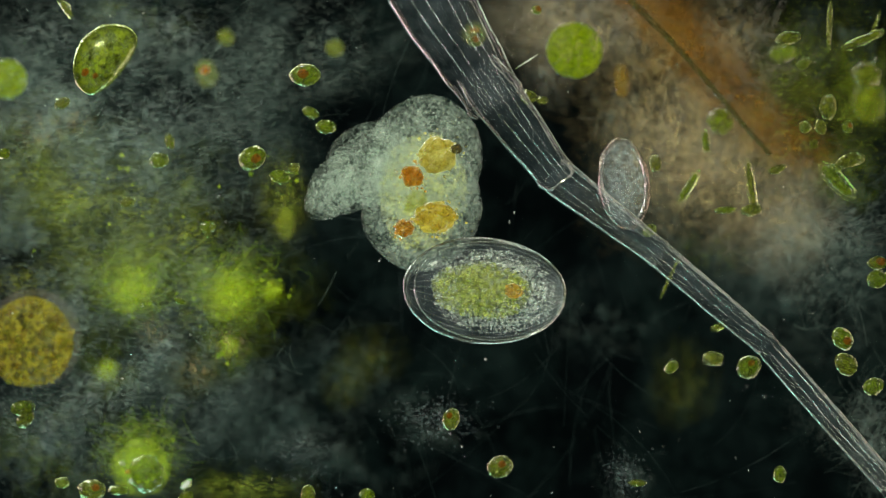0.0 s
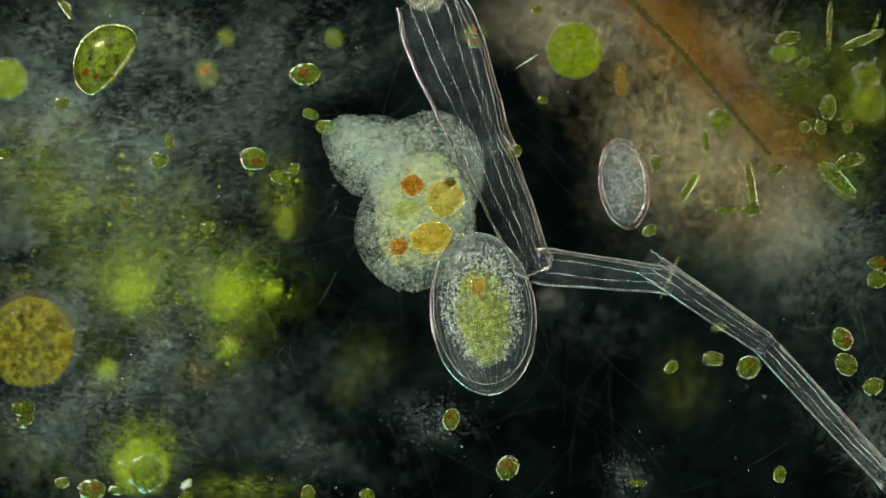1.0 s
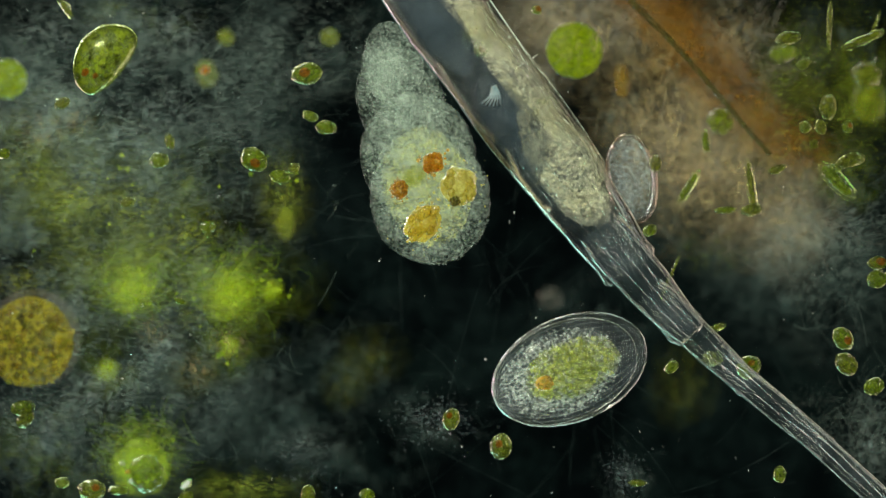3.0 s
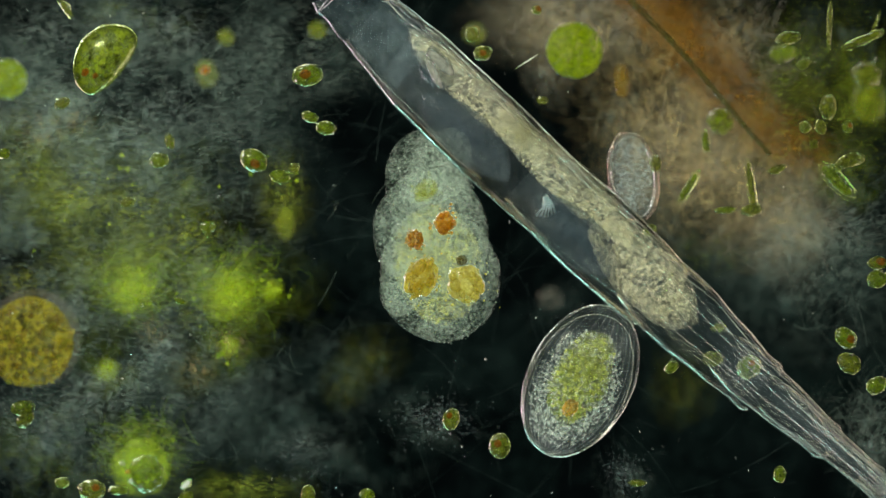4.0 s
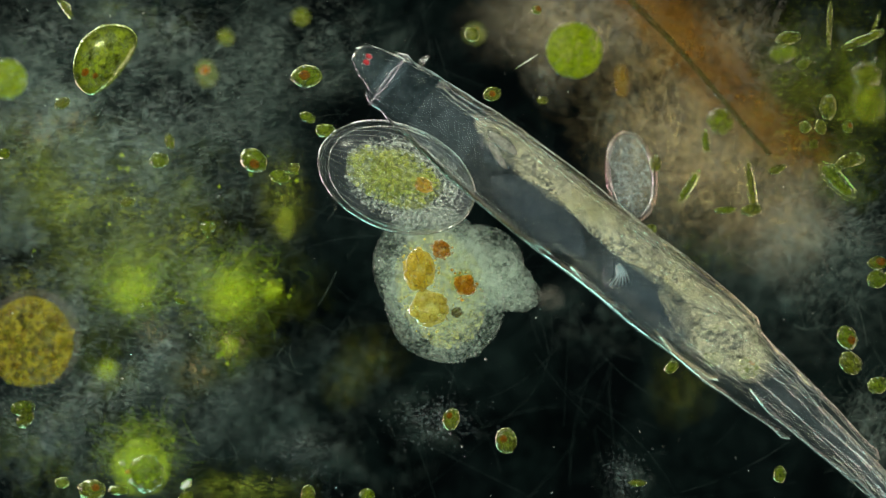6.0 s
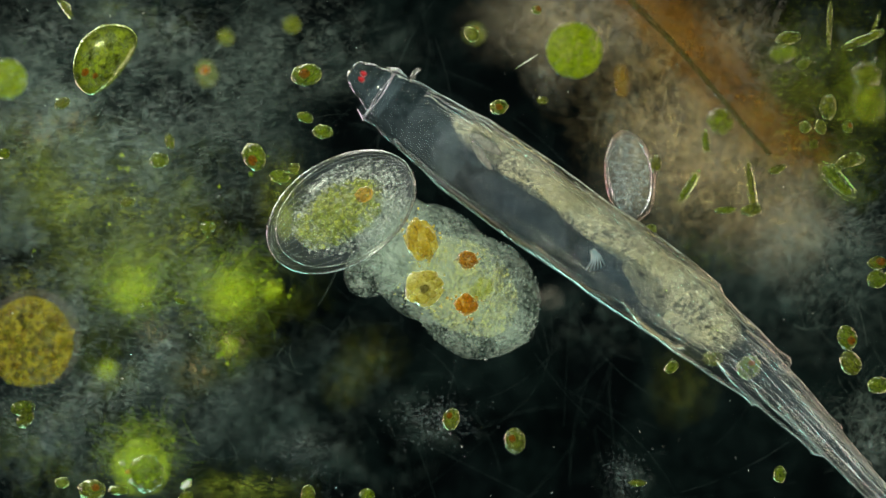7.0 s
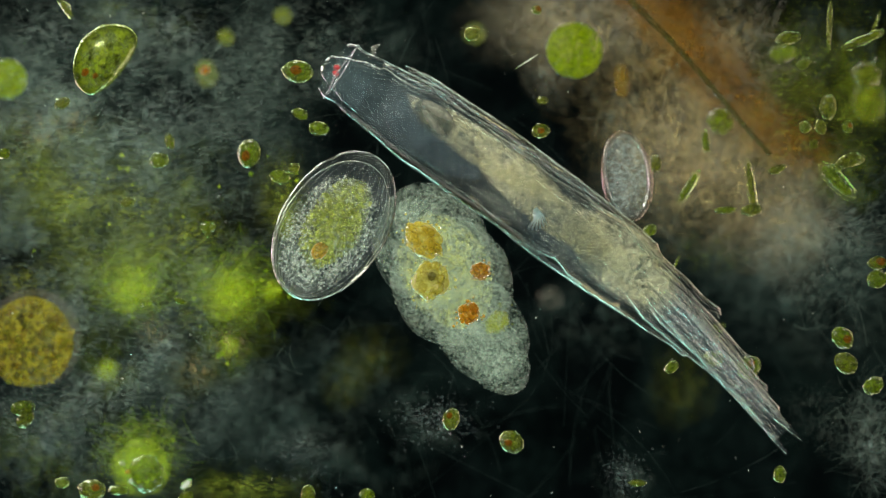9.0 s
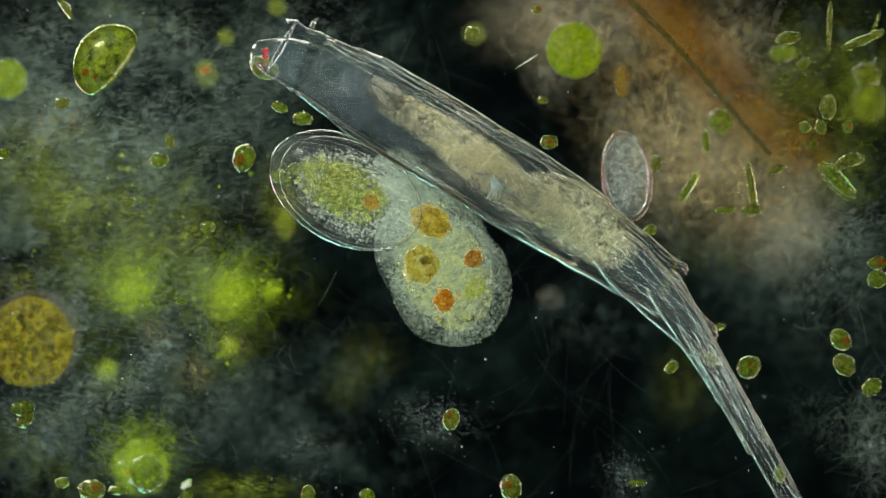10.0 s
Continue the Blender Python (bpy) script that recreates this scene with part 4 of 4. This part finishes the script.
for i in range(13):
    a = math.pi * (i - 6) / 17
    pts = [(0.139 * math.sin(f), 0.09 * math.sin(a) * math.cos(f), 0.043 * math.cos(a) * math.cos(f)) for f in [-1.45 + 2.9 * n / 20 for n in range(21)]]
    part("rib", strand(pts, 0.0009, None, 5), M_RIB, shelled, "fine pale rib along the shell")
g = in_ellipsoid(4200, 0.113, 0.076, 0.036, 41, 0.62)
q = np.random.default_rng(5).random(4200)
tagged(part("grain_mass", granules("grain_mass", g, 0.0008 + 0.0026 * q ** 3), M_SHELL_GRAIN, shelled, "glittering pale grains", pose(0.016, 0, 0)), kind="stuff")
body = part("endoplasm", ball(0.084, 0.05, 0.03, 36, 0.2, 6, 4, 0.06), M_SHELL_BODY, shelled, "green-yellow inner mass", pose(-0.006, 0, 0))
g = in_ellipsoid(1300, 0.086, 0.05, 0.03, 43, 0.1)
tagged(part("grain_mass", granules("grain_mass", g, 0.0012 + 0.0042 * np.random.default_rng(6).random(1300) ** 2), M_SHELL_GREEN, body, "packed green-yellow grains"), kind="stuff")
part("vacuole", ball(0.016, 0.013, 0.01, 20, 0.3, 7, 2), M_VAC_RUST, shelled, "orange food vacuole", pose(0.05, 0.004, 0.03))

# ---- drifting algae ----
drift_a = alga("drifting_alga", 885, 826, -0.05, 46, 38, 80, "drifting olive-green algal cell with a bright rim", M_OLIVE, (0.2, 0.2, 7), "alga", 31, "drifting algal cells")
drift_b = alga("drifting_alga", 935, 172, -0.12, 28, 24, 0, "small drifting olive algal cell", M_OLIVE, None, "alga", 32, "drifting algal cells")
drift_c = alga("drifting_alga", 540, 133, -0.1, 54, 38, 0, "drifting green algal cell with a rust droplet", M_GREEN, (-0.1, 0.1, 10), "alga", 33, "drifting algal cells")
drift_d = alga("drifting_alga", 449, 284, -0.1, 50, 40, 0, "drifting green algal cell with a rust droplet", M_GREEN, (0.2, -0.2, 9), "alga", 34, "drifting algal cells")
drift_e = alga("drifting_alga", 550, 200, -0.15, 30, 18, -15, "small drifting green algal cell", M_GREEN, None, "alga", 35, "drifting algal cells")
drift_f = alga("drifting_alga", 577, 227, -0.15, 36, 24, 0, "small drifting green algal cell", M_GREEN, None, "alga", 36, "drifting algal cells")
drift_g = alga("drifting_alga", 590, 68, -0.4, 34, 32, 0, "soft drifting green algal cell", M_DIM, None, "alga", 37, "drifting algal cells", wall=False)
drift_h = alga("drifting_alga", 850, 98, -0.1, 32, 26, 0, "small drifting olive algal cell with a bright rim", M_OLIVE, (0, 0, 6), "alga", 38, "drifting algal cells")


# ---- what moves ----
SPINES = []


def spine(t, *joints):
    """The rotifer's joints at a time: snout, collar, trunk middle, trunk end, rump end, three foot joints, toes."""
    SPINES.append((t, joints))


spine(0.0, (290, -770), (345, -675), (530, -378), (715, -80), (880, 182), (985, 312), (1165, 448), (1350, 605), (1575, 860))
spine(0.4, (300, -750), (355, -650), (535, -360), (715, -70), (880, 205), (983, 385), (1180, 497), (1347, 605), (1575, 855))
spine(0.6, (340, -740), (395, -640), (560, -350), (715, -65), (862, 250), (955, 415), (1180, 494), (1348, 605), (1575, 853))
spine(0.8, (400, -760), (450, -660), (590, -350), (720, -55), (848, 280), (925, 447), (1185, 500), (1349, 605), (1575, 852))
spine(1.0, (465, -790), (495, -700), (615, -375), (738, -50), (862, 275), (945, 470), (1190, 497), (1349, 606), (1575, 852))
spine(1.4, (560, -740), (590, -640), (700, -310), (808, 15), (905, 300), (988, 505), (1190, 500), (1350, 608), (1575, 850))
spine(1.6, (550, -670), (579, -576), (707, -250), (835, 75), (915, 270), (1018, 508), (1193, 508), (1350, 612), (1575, 850))
spine(1.8, (525, -630), (561, -535), (711, -220), (862, 95), (960, 290), (1068, 495), (1190, 522), (1350, 622), (1575, 848))
spine(2.0, (560, -570), (600, -470), (750, -155), (900, 165), (1010, 345), (1100, 455), (1178, 522), (1350, 630), (1575, 845))
spine(2.2, (530, -525), (574, -431), (742, -123), (910, 185), (1035, 372), (1110, 465), (1190, 543), (1350, 650), (1575, 848))
spine(2.5, (495, -470), (545, -380), (732, -90), (918, 200), (1042, 378), (1130, 470), (1235, 562), (1400, 695), (1580, 860))
spine(2.7, (510, -420), (563, -331), (759, -40), (955, 250), (1058, 405), (1150, 505), (1260, 605), (1420, 735), (1600, 900))
spine(3.8, (540, -130), (600, -40), (850, 217), (1155, 512), (1322, 668), (1440, 765), (1520, 825), (1600, 900), (1760, 1060))
spine(4.5, (545, -5), (615, 50), (900, 272), (1233, 562), (1385, 710), (1490, 800), (1570, 880), (1650, 950), (1780, 1080))
spine(5.0, (580, 95), (668, 142), (960, 331), (1300, 612), (1427, 748), (1530, 830), (1600, 900), (1680, 970), (1790, 1090))
spine(5.5, (630, 88), (690, 142), (990, 375), (1320, 637), (1437, 757), (1540, 845), (1610, 910), (1680, 980), (1790, 1090))
spine(6.8, (625, 105), (680, 155), (960, 365), (1258, 580), (1375, 685), (1480, 780), (1540, 850), (1600, 910), (1660, 980))
spine(7.0, (620, 120), (675, 168), (950, 362), (1245, 568), (1368, 678), (1465, 780), (1520, 835), (1570, 890), (1620, 945))
spine(7.5, (590, 158), (645, 195), (940, 359), (1234, 535), (1362, 638), (1432, 752), (1468, 812), (1505, 868), (1545, 930))
spine(8.0, (575, 198), (625, 220), (933, 366), (1234, 534), (1336, 632), (1366, 725), (1384, 775), (1402, 815), (1422, 858))
spine(8.5, (588, 180), (622, 205), (910, 358), (1205, 525), (1285, 630), (1315, 700), (1330, 735), (1342, 765), (1352, 795))
spine(9.0, (572, 112), (605, 128), (855, 290), (1132, 495), (1243, 590), (1308, 662), (1335, 697), (1360, 732), (1385, 768))
spine(9.5, (540, 82), (585, 88), (840, 288), (1107, 476), (1232, 575), (1288, 648), (1315, 692), (1338, 728), (1360, 770))
spine(10.0, (445, 88), (500, 85), (780, 249), (1052, 418), (1188, 515), (1243, 605), (1288, 695), (1340, 788), (1402, 890))


SHAPES = []


def shape(t, *lobes):
    """Where the soft ciliate's five lobes lie at a time: body, middle, front, mouth, snout."""
    SHAPES.append((t, lobes))


shape(0.0, (746, 362), (752, 285), (682, 290), (618, 322), (588, 345))
shape(0.5, (757, 368), (756, 288), (688, 272), (622, 288), (600, 308))
shape(0.8, (752, 385), (755, 300), (688, 288), (645, 290), (620, 275))
shape(1.0, (736, 398), (755, 312), (682, 286), (645, 265), (630, 250))
shape(1.2, (747, 400), (760, 325), (692, 285), (652, 246), (618, 222))
shape(1.5, (762, 423), (752, 350), (704, 296), (668, 250), (645, 225))
shape(1.8, (768, 422), (758, 350), (720, 258), (688, 192), (674, 160))
shape(2.0, (770, 392), (752, 322), (722, 228), (702, 158), (702, 118))
shape(2.5, (766, 352), (746, 282), (708, 186), (690, 106), (680, 56))
shape(2.7, (758, 333), (738, 264), (700, 168), (683, 90), (674, 42))
shape(3.8, (776, 468), (762, 400), (758, 312), (770, 282), (705, 500))
shape(4.0, (778, 488), (764, 418), (758, 332), (776, 302), (712, 505))
shape(4.5, (776, 510), (776, 430), (768, 362), (796, 338), (706, 500))
shape(5.0, (768, 530), (742, 458), (745, 384), (790, 356), (698, 515))
shape(5.5, (765, 532), (755, 472), (832, 472), (892, 470), (912, 466))
shape(5.7, (770, 530), (765, 480), (850, 480), (922, 486), (962, 484))
shape(6.2, (798, 524), (766, 478), (790, 470), (810, 490), (872, 528))
shape(6.8, (838, 528), (772, 480), (726, 436), (682, 455), (892, 575))
shape(7.0, (842, 524), (768, 470), (722, 432), (680, 462), (892, 572))
shape(7.5, (824, 524), (762, 470), (692, 440), (655, 420), (866, 580))
shape(8.0, (795, 505), (738, 445), (850, 568), (900, 628), (922, 662))
shape(8.2, (798, 515), (800, 535), (885, 612), (938, 675), (962, 705))
shape(8.5, (826, 545), (878, 612), (948, 690), (1000, 742), (1022, 762))
shape(9.0, (798, 498), (765, 438), (850, 580), (876, 626), (742, 402))
shape(9.5, (812, 526), (770, 458), (742, 384), (738, 345), (856, 574))
shape(10.0, (796, 498), (770, 450), (742, 392), (718, 336), (704, 318))


def heading(a, b):
    return math.degrees(math.atan2(a[1] - b[1], b[0] - a[0]))


def between(a, b, f, side=0.0):
    """A place on the way from a to b, and a step to the body's left side."""
    dx, dy = b[0] - a[0], b[1] - a[1]
    q = math.hypot(dx, dy)
    return a[0] + dx * f + dy / q * side, a[1] + dy * f - dx / q * side


def back(j, i, length):
    """The place on the spine that lies so far before joint i; past a sharp bend it goes straight on."""
    a, b = j[i], j[i - 1]
    bend = abs((heading(j[i - 2], b) - heading(b, a) + 180) % 360 - 180)
    if bend > 28 and i > 5:
        return b
    left = length
    while True:
        d = math.hypot(a[0] - b[0], a[1] - b[1])
        if left <= d or i <= 1:
            f = left / d
            p = (a[0] + (b[0] - a[0]) * f, a[1] + (b[1] - a[1]) * f)
            break
        left -= d
        i -= 1
        a, b = j[i], j[i - 1]
    return p


def slide_along(ob, spot):
    """Key one part: spot gives its place, its turn and its height for each set of joints; late on the gut slides over the ovaries."""
    rows, last = [], None
    for t, j in SPINES:
        (u, v), turn, z = spot(j, min(1.0, max(0.0, (t - 7.5) / 2.0)))
        while last is not None and turn - last > 180:
            turn -= 360
        while last is not None and turn - last < -180:
            turn += 360
        last = turn
        rows.append((t, at(u, v, z, turn)))
    walk(ob, rows)


def motions():
    slide_along(rostrum, lambda j, late: (j[0], heading(j[0], between(j[1], j[2], 0.3)), RZ))
    slide_along(head, lambda j, late: (j[1], heading(j[1], j[2]), RZ))
    slide_along(trunk_front, lambda j, late: (between(j[1], j[2], 0.22), heading(j[1], j[2]), RZ))
    slide_along(trunk_middle, lambda j, late: (j[2], heading(j[1], j[3]), RZ))
    slide_along(trunk_rear, lambda j, late: (j[3], heading(j[2], j[3]), RZ))
    slide_along(rump, lambda j, late: (j[4], heading(back(j, 4, 300), j[4]), RZ))
    slide_along(foot_1, lambda j, late: (j[5], heading(back(j, 5, 235), j[5]), RZ))
    slide_along(foot_2, lambda j, late: (between(j[6], j[5], max(0.0, math.dist(j[5], j[6]) - 222) / 2 / math.dist(j[5], j[6])), heading(back(j, 6, 222), j[6]), RZ))
    slide_along(foot_3, lambda j, late: (j[7], heading(back(j, 7, 250), j[7]), RZ))
    slide_along(foot_4, lambda j, late: (j[8], heading(back(j, 8, 335), j[8]), RZ))
    slide_along(mastax, lambda j, late: (between(j[1], j[2], 0.6, 22), heading(j[1], j[2]) - 6, RZ + 0.03))
    slide_along(stomach_front, lambda j, late: (between(j[2], j[3], -0.12 + 0.14 * late, 40 - 26 * late), heading(j[1], j[3]) + 1, RZ + 0.02 * late))
    slide_along(stomach_middle, lambda j, late: (between(j[2], j[3], 0.36 + 0.14 * late, 38 - 44 * late), heading(j[2], j[3]), RZ + 0.02 * late))
    slide_along(stomach_rear, lambda j, late: (between(j[2], j[3], 0.86, 8), heading(j[2], j[3]) - 3, RZ))
    slide_along(ovary_front, lambda j, late: (between(j[2], j[3], -0.05 - 0.3 * late, -26 + 10 * late), heading(j[1], j[3]), RZ + 0.012 - 0.02 * late))
    slide_along(ovary_rear, lambda j, late: (between(j[2], j[3], 0.55, -26 + 10 * late), heading(j[2], j[3]), RZ + 0.012 - 0.03 * late))
    slide_along(flame, lambda j, late: (between(j[2], j[3], 0.35, -12), heading(j[2], j[3]) - 10, RZ + 0.045))

    for i, ob in enumerate(LOBES):
        rows, turn = [], 90.0
        for t, lobes in SHAPES:
            turn += (heading(lobes[i], lobes[i - 1] if i else lobes[1]) - turn + 90) % 180 - 90
            rows.append((t, at(*lobes[i], CZ + 0.003 * i, turn)))
        walk(ob, rows)
    rows, turn = [], 90.0
    for t, lobes in SHAPES:
        turn += (heading(lobes[0], lobes[1]) - turn + 90) % 180 - 90
        rows.append((t, at(*between(lobes[0], lobes[1], 0.3), CZ + 0.012, turn)))
    walk(endoplasm, rows)
    top = CZ + 0.05
    walk(vac_orange, [(t, at(u, v, top, 30 * t)) for t, u, v in (
        (0, 730, 312), (0.4, 733, 315), (0.8, 725, 320), (1.0, 730, 327), (1.4, 745, 320), (1.6, 763, 335), (1.8, 768, 327), (2.0, 770, 310), (2.2, 770, 300), (2.5, 768, 283), (2.7, 765, 275), (3.8, 780, 380), (4.5, 797, 420),
        (5.0, 785, 455), (5.5, 815, 488), (6.8, 825, 530), (7.0, 825, 540), (7.5, 812, 548), (8.0, 830, 590), (8.5, 885, 635), (9.0, 830, 555), (9.5, 808, 540), (10, 787, 532))])
    walk(vac_red, [(t, at(u, v, top, 20 * t)) for t, u, v in (
        (0, 715, 405), (0.4, 728, 410), (0.8, 715, 430), (1.0, 705, 437), (1.4, 720, 420), (1.6, 722, 447), (1.8, 722, 415), (2.0, 720, 375), (2.2, 715, 355), (2.5, 708, 332), (2.7, 702, 322), (3.8, 733, 417), (4.5, 735, 430),
        (5.0, 725, 440), (5.5, 745, 440), (6.8, 825, 455), (7.0, 828, 460), (7.5, 830, 468), (8.0, 875, 512), (8.5, 890, 530), (9.0, 850, 480), (9.5, 830, 455), (10, 838, 458))])
    walk(vac_gold, [(t, at(u, v, top, 25 * t)) for t, u, v in (
        (0, 775, 275), (0.4, 777, 268), (0.8, 777, 310), (1.0, 788, 350), (1.4, 792, 355), (1.6, 815, 395), (1.8, 815, 380), (2.0, 822, 362), (2.2, 820, 342), (2.5, 812, 320), (2.7, 810, 305), (3.8, 825, 482), (4.5, 815, 525),
        (5.0, 797, 550), (5.5, 772, 555), (6.8, 752, 515), (7.0, 750, 510), (7.5, 752, 508), (8.0, 755, 525), (8.5, 803, 562), (9.0, 762, 497), (9.5, 745, 475), (10, 745, 470))])
    walk(vac_amber, [(t, at(u, v, top - 0.005, 15 * t)) for t, u, v in (
        (0, 770, 385), (0.4, 788, 390), (0.8, 775, 405), (1.0, 762, 420), (1.4, 767, 440), (1.6, 775, 482), (1.8, 760, 455), (2.0, 755, 435), (2.2, 757, 420), (2.5, 757, 398), (2.7, 753, 382), (3.8, 745, 482), (4.5, 745, 498),
        (5.0, 740, 490), (5.5, 740, 495), (6.8, 745, 430), (7.0, 745, 425), (7.5, 757, 425), (8.0, 765, 440), (8.5, 805, 490), (9.0, 750, 425), (9.5, 757, 392), (10, 762, 392))])
    walk(vac_dark, [(t, at(u, v, top + 0.015)) for t, u, v in (
        (0, 808, 264), (0.4, 806, 262), (0.8, 790, 290), (1.0, 797, 322), (1.4, 812, 345), (1.6, 812, 388), (1.8, 810, 400), (2.0, 808, 390), (2.2, 812, 375), (2.5, 805, 352), (2.7, 805, 345), (3.8, 812, 442), (4.5, 830, 495),
        (5.0, 833, 527), (5.5, 828, 560), (6.8, 760, 520), (7.0, 752, 512), (7.5, 752, 510), (8.0, 750, 545), (8.5, 800, 552), (9.0, 765, 490), (9.5, 747, 470), (10, 752, 462))])
    walk(vac_green, [(t, at(u, v, top - 0.008, 40)) for t, u, v in (
        (0, 735, 357), (0.4, 728, 362), (0.8, 720, 366), (1.0, 718, 370), (1.4, 732, 358), (1.6, 735, 365), (1.8, 745, 350), (2.0, 745, 340), (2.2, 740, 325), (2.5, 735, 320), (2.7, 730, 310), (3.8, 750, 330), (4.5, 762, 352),
        (5.0, 770, 375), (5.5, 790, 450), (6.8, 850, 510), (7.0, 852, 512), (7.5, 850, 525), (8.0, 890, 560), (8.5, 930, 630), (9.0, 880, 570), (9.5, 850, 530), (10, 840, 510))])

    walk(shelled, [(t, at(u, v, z, a)) for t, u, v, z, a in (
        (0, 858, 515, 0.03, -4), (0.2, 825, 545, 0.03, 30), (0.4, 797, 572, 0.03, 58), (0.6, 812, 570, 0.03, 74), (0.8, 838, 556, 0.03, 86), (1.0, 855, 555, 0.03, 97), (1.2, 875, 575, 0.03, 110),
        (1.4, 925, 630, 0, 125), (1.7, 955, 645, 0, 145), (2.0, 965, 645, 0, 160), (2.5, 985, 658, 0, 176), (2.7, 1000, 648, 0, 188), (3.8, 1015, 682, 0, 232), (4.0, 1026, 674, 0.005, 244), (4.2, 1018, 642, 0.01, 262), (4.5, 990, 565, 0.02, 298),
        (4.7, 930, 510, 0.025, 312), (5.0, 845, 430, 0.03, 318), (5.3, 760, 360, 0.03, 312), (5.5, 725, 320, 0.03, 318), (5.7, 710, 310, 0.03, 325), (6.8, 655, 364, 0.03, 380), (7.0, 605, 375, 0.03, 392), (7.2, 620, 345, 0.03, 440),
        (7.5, 655, 345, 0.03, 475), (7.8, 700, 385, 0.025, 502), (8.0, 735, 420, 0, 522), (8.2, 725, 435, 0.02, 532), (8.5, 655, 415, 0.03, 545), (8.8, 608, 398, 0.03, 575), (9.0, 590, 400, 0.03, 598), (9.3, 600, 320, 0.03, 640), (9.5, 615, 302, 0.03, 660), (9.8, 612, 325, 0.03, 678), (10, 612, 338, 0.03, 692))])

    walk(egg, [(t, at(u, v, -0.12, a)) for t, u, v, a in ((0, 1104, 325, 97), (1.0, 1104, 325, 98), (2.0, 1111, 322, 98), (4.0, 1120, 313, 100), (5.5, 1118, 312, 100), (7.5, 1113, 312, 97), (9.5, 1109, 312, 98), (10, 1109, 312, 98))])
    for ob, u, v, a in zip(cells[:3], (1491, 1497, 1546), (600, 645, 684), (-55, -45, 20)):
        walk(ob, [(t, at(u + d, v + e, -0.03, a + c)) for t, d, e, c in ((0, 0, 0, 0), (2.5, 0, 0, 0), (4.5, 7, -2, 10), (7.0, 8, -2, -15), (8.5, 2, -2, 5), (10, -3, 1, 10))])
    walk(drift_a, [(t, at(u, v, -0.05, a)) for t, u, v, a in ((0, 885, 826, 20), (0.4, 880, 857, 70), (0.8, 885, 842, 60), (1.0, 898, 828, 60), (1.4, 890, 798, 0), (2.0, 884, 793, 20), (2.5, 888, 790, 80), (3.8, 884, 790, 90), (5.0, 890, 778, 100), (5.5, 890, 780, 100), (7.0, 911, 780, 100), (8.0, 906, 792, 80), (8.5, 890, 776, 140), (9.0, 905, 782, 150), (9.5, 908, 798, 120), (10, 904, 862, 100))])
    walk(drift_b, [(t, at(u, v, -0.05, 20 * t)) for t, u, v in ((0, 935, 172), (0.4, 948, 222), (0.8, 918, 250), (1.0, 910, 268), (1.4, 940, 275), (2.0, 1005, 240), (2.5, 965, 125), (3.8, 835, 62), (10, 835, 60))])
    walk(drift_c, [(t, at(u, v, -0.04, a)) for t, u, v, a in ((0, 540, 133, 0), (2.5, 542, 130, 8), (3.8, 544, 133, 5), (5.5, 543, 136, 0), (7.5, 542, 132, 8), (8.0, 538, 133, 0), (8.5, 538, 131, 0), (9.0, 527, 127, -10), (9.5, 514, 128, -20), (10, 468, 120, -30))])
    walk(drift_d, [(t, at(u, v, -0.04, a)) for t, u, v, a in ((0, 447, 280, 30), (0.4, 449, 281, -5), (1.4, 450, 282, -10), (2.0, 450, 282, -30), (5.5, 449, 286, -25), (7.0, 450, 278, -70), (8.0, 444, 275, -90), (9.0, 441, 272, -100), (10, 432, 280, -110))])
    walk(drift_e, [(t, at(u, v, -0.06, -20)) for t, u, v in ((0, 550, 200), (5.5, 546, 208), (8.0, 537, 207), (9.0, 531, 202), (9.5, 516, 197), (10, 495, 190))])
    walk(drift_f, [(t, at(u, v, -0.06, -5)) for t, u, v in ((0, 577, 225), (5.5, 577, 230), (7.5, 570, 234), (9.0, 565, 228), (9.5, 545, 217), (10, 536, 210))])
    walk(drift_g, [(t, at(u, v, -0.4, 0)) for t, u, v in ((0, 592, 85), (1.0, 590, 68), (2.5, 586, 66), (3.8, 568, 60), (4.5, 545, 30), (5.5, 538, 25), (7.0, 516, 44), (8.0, 508, 40), (10, 490, 12))])
    walk(drift_h, [(t, at(u, v, -0.04, 10)) for t, u, v in ((0, 842, 70), (2.5, 850, 82), (3.8, 858, 94), (4.5, 840, 100), (5.0, 848, 127), (5.5, 860, 150), (7.0, 883, 190), (8.0, 876, 202), (8.5, 886, 203), (9.0, 957, 232), (9.5, 988, 254), (10, 972, 252))])


motions()
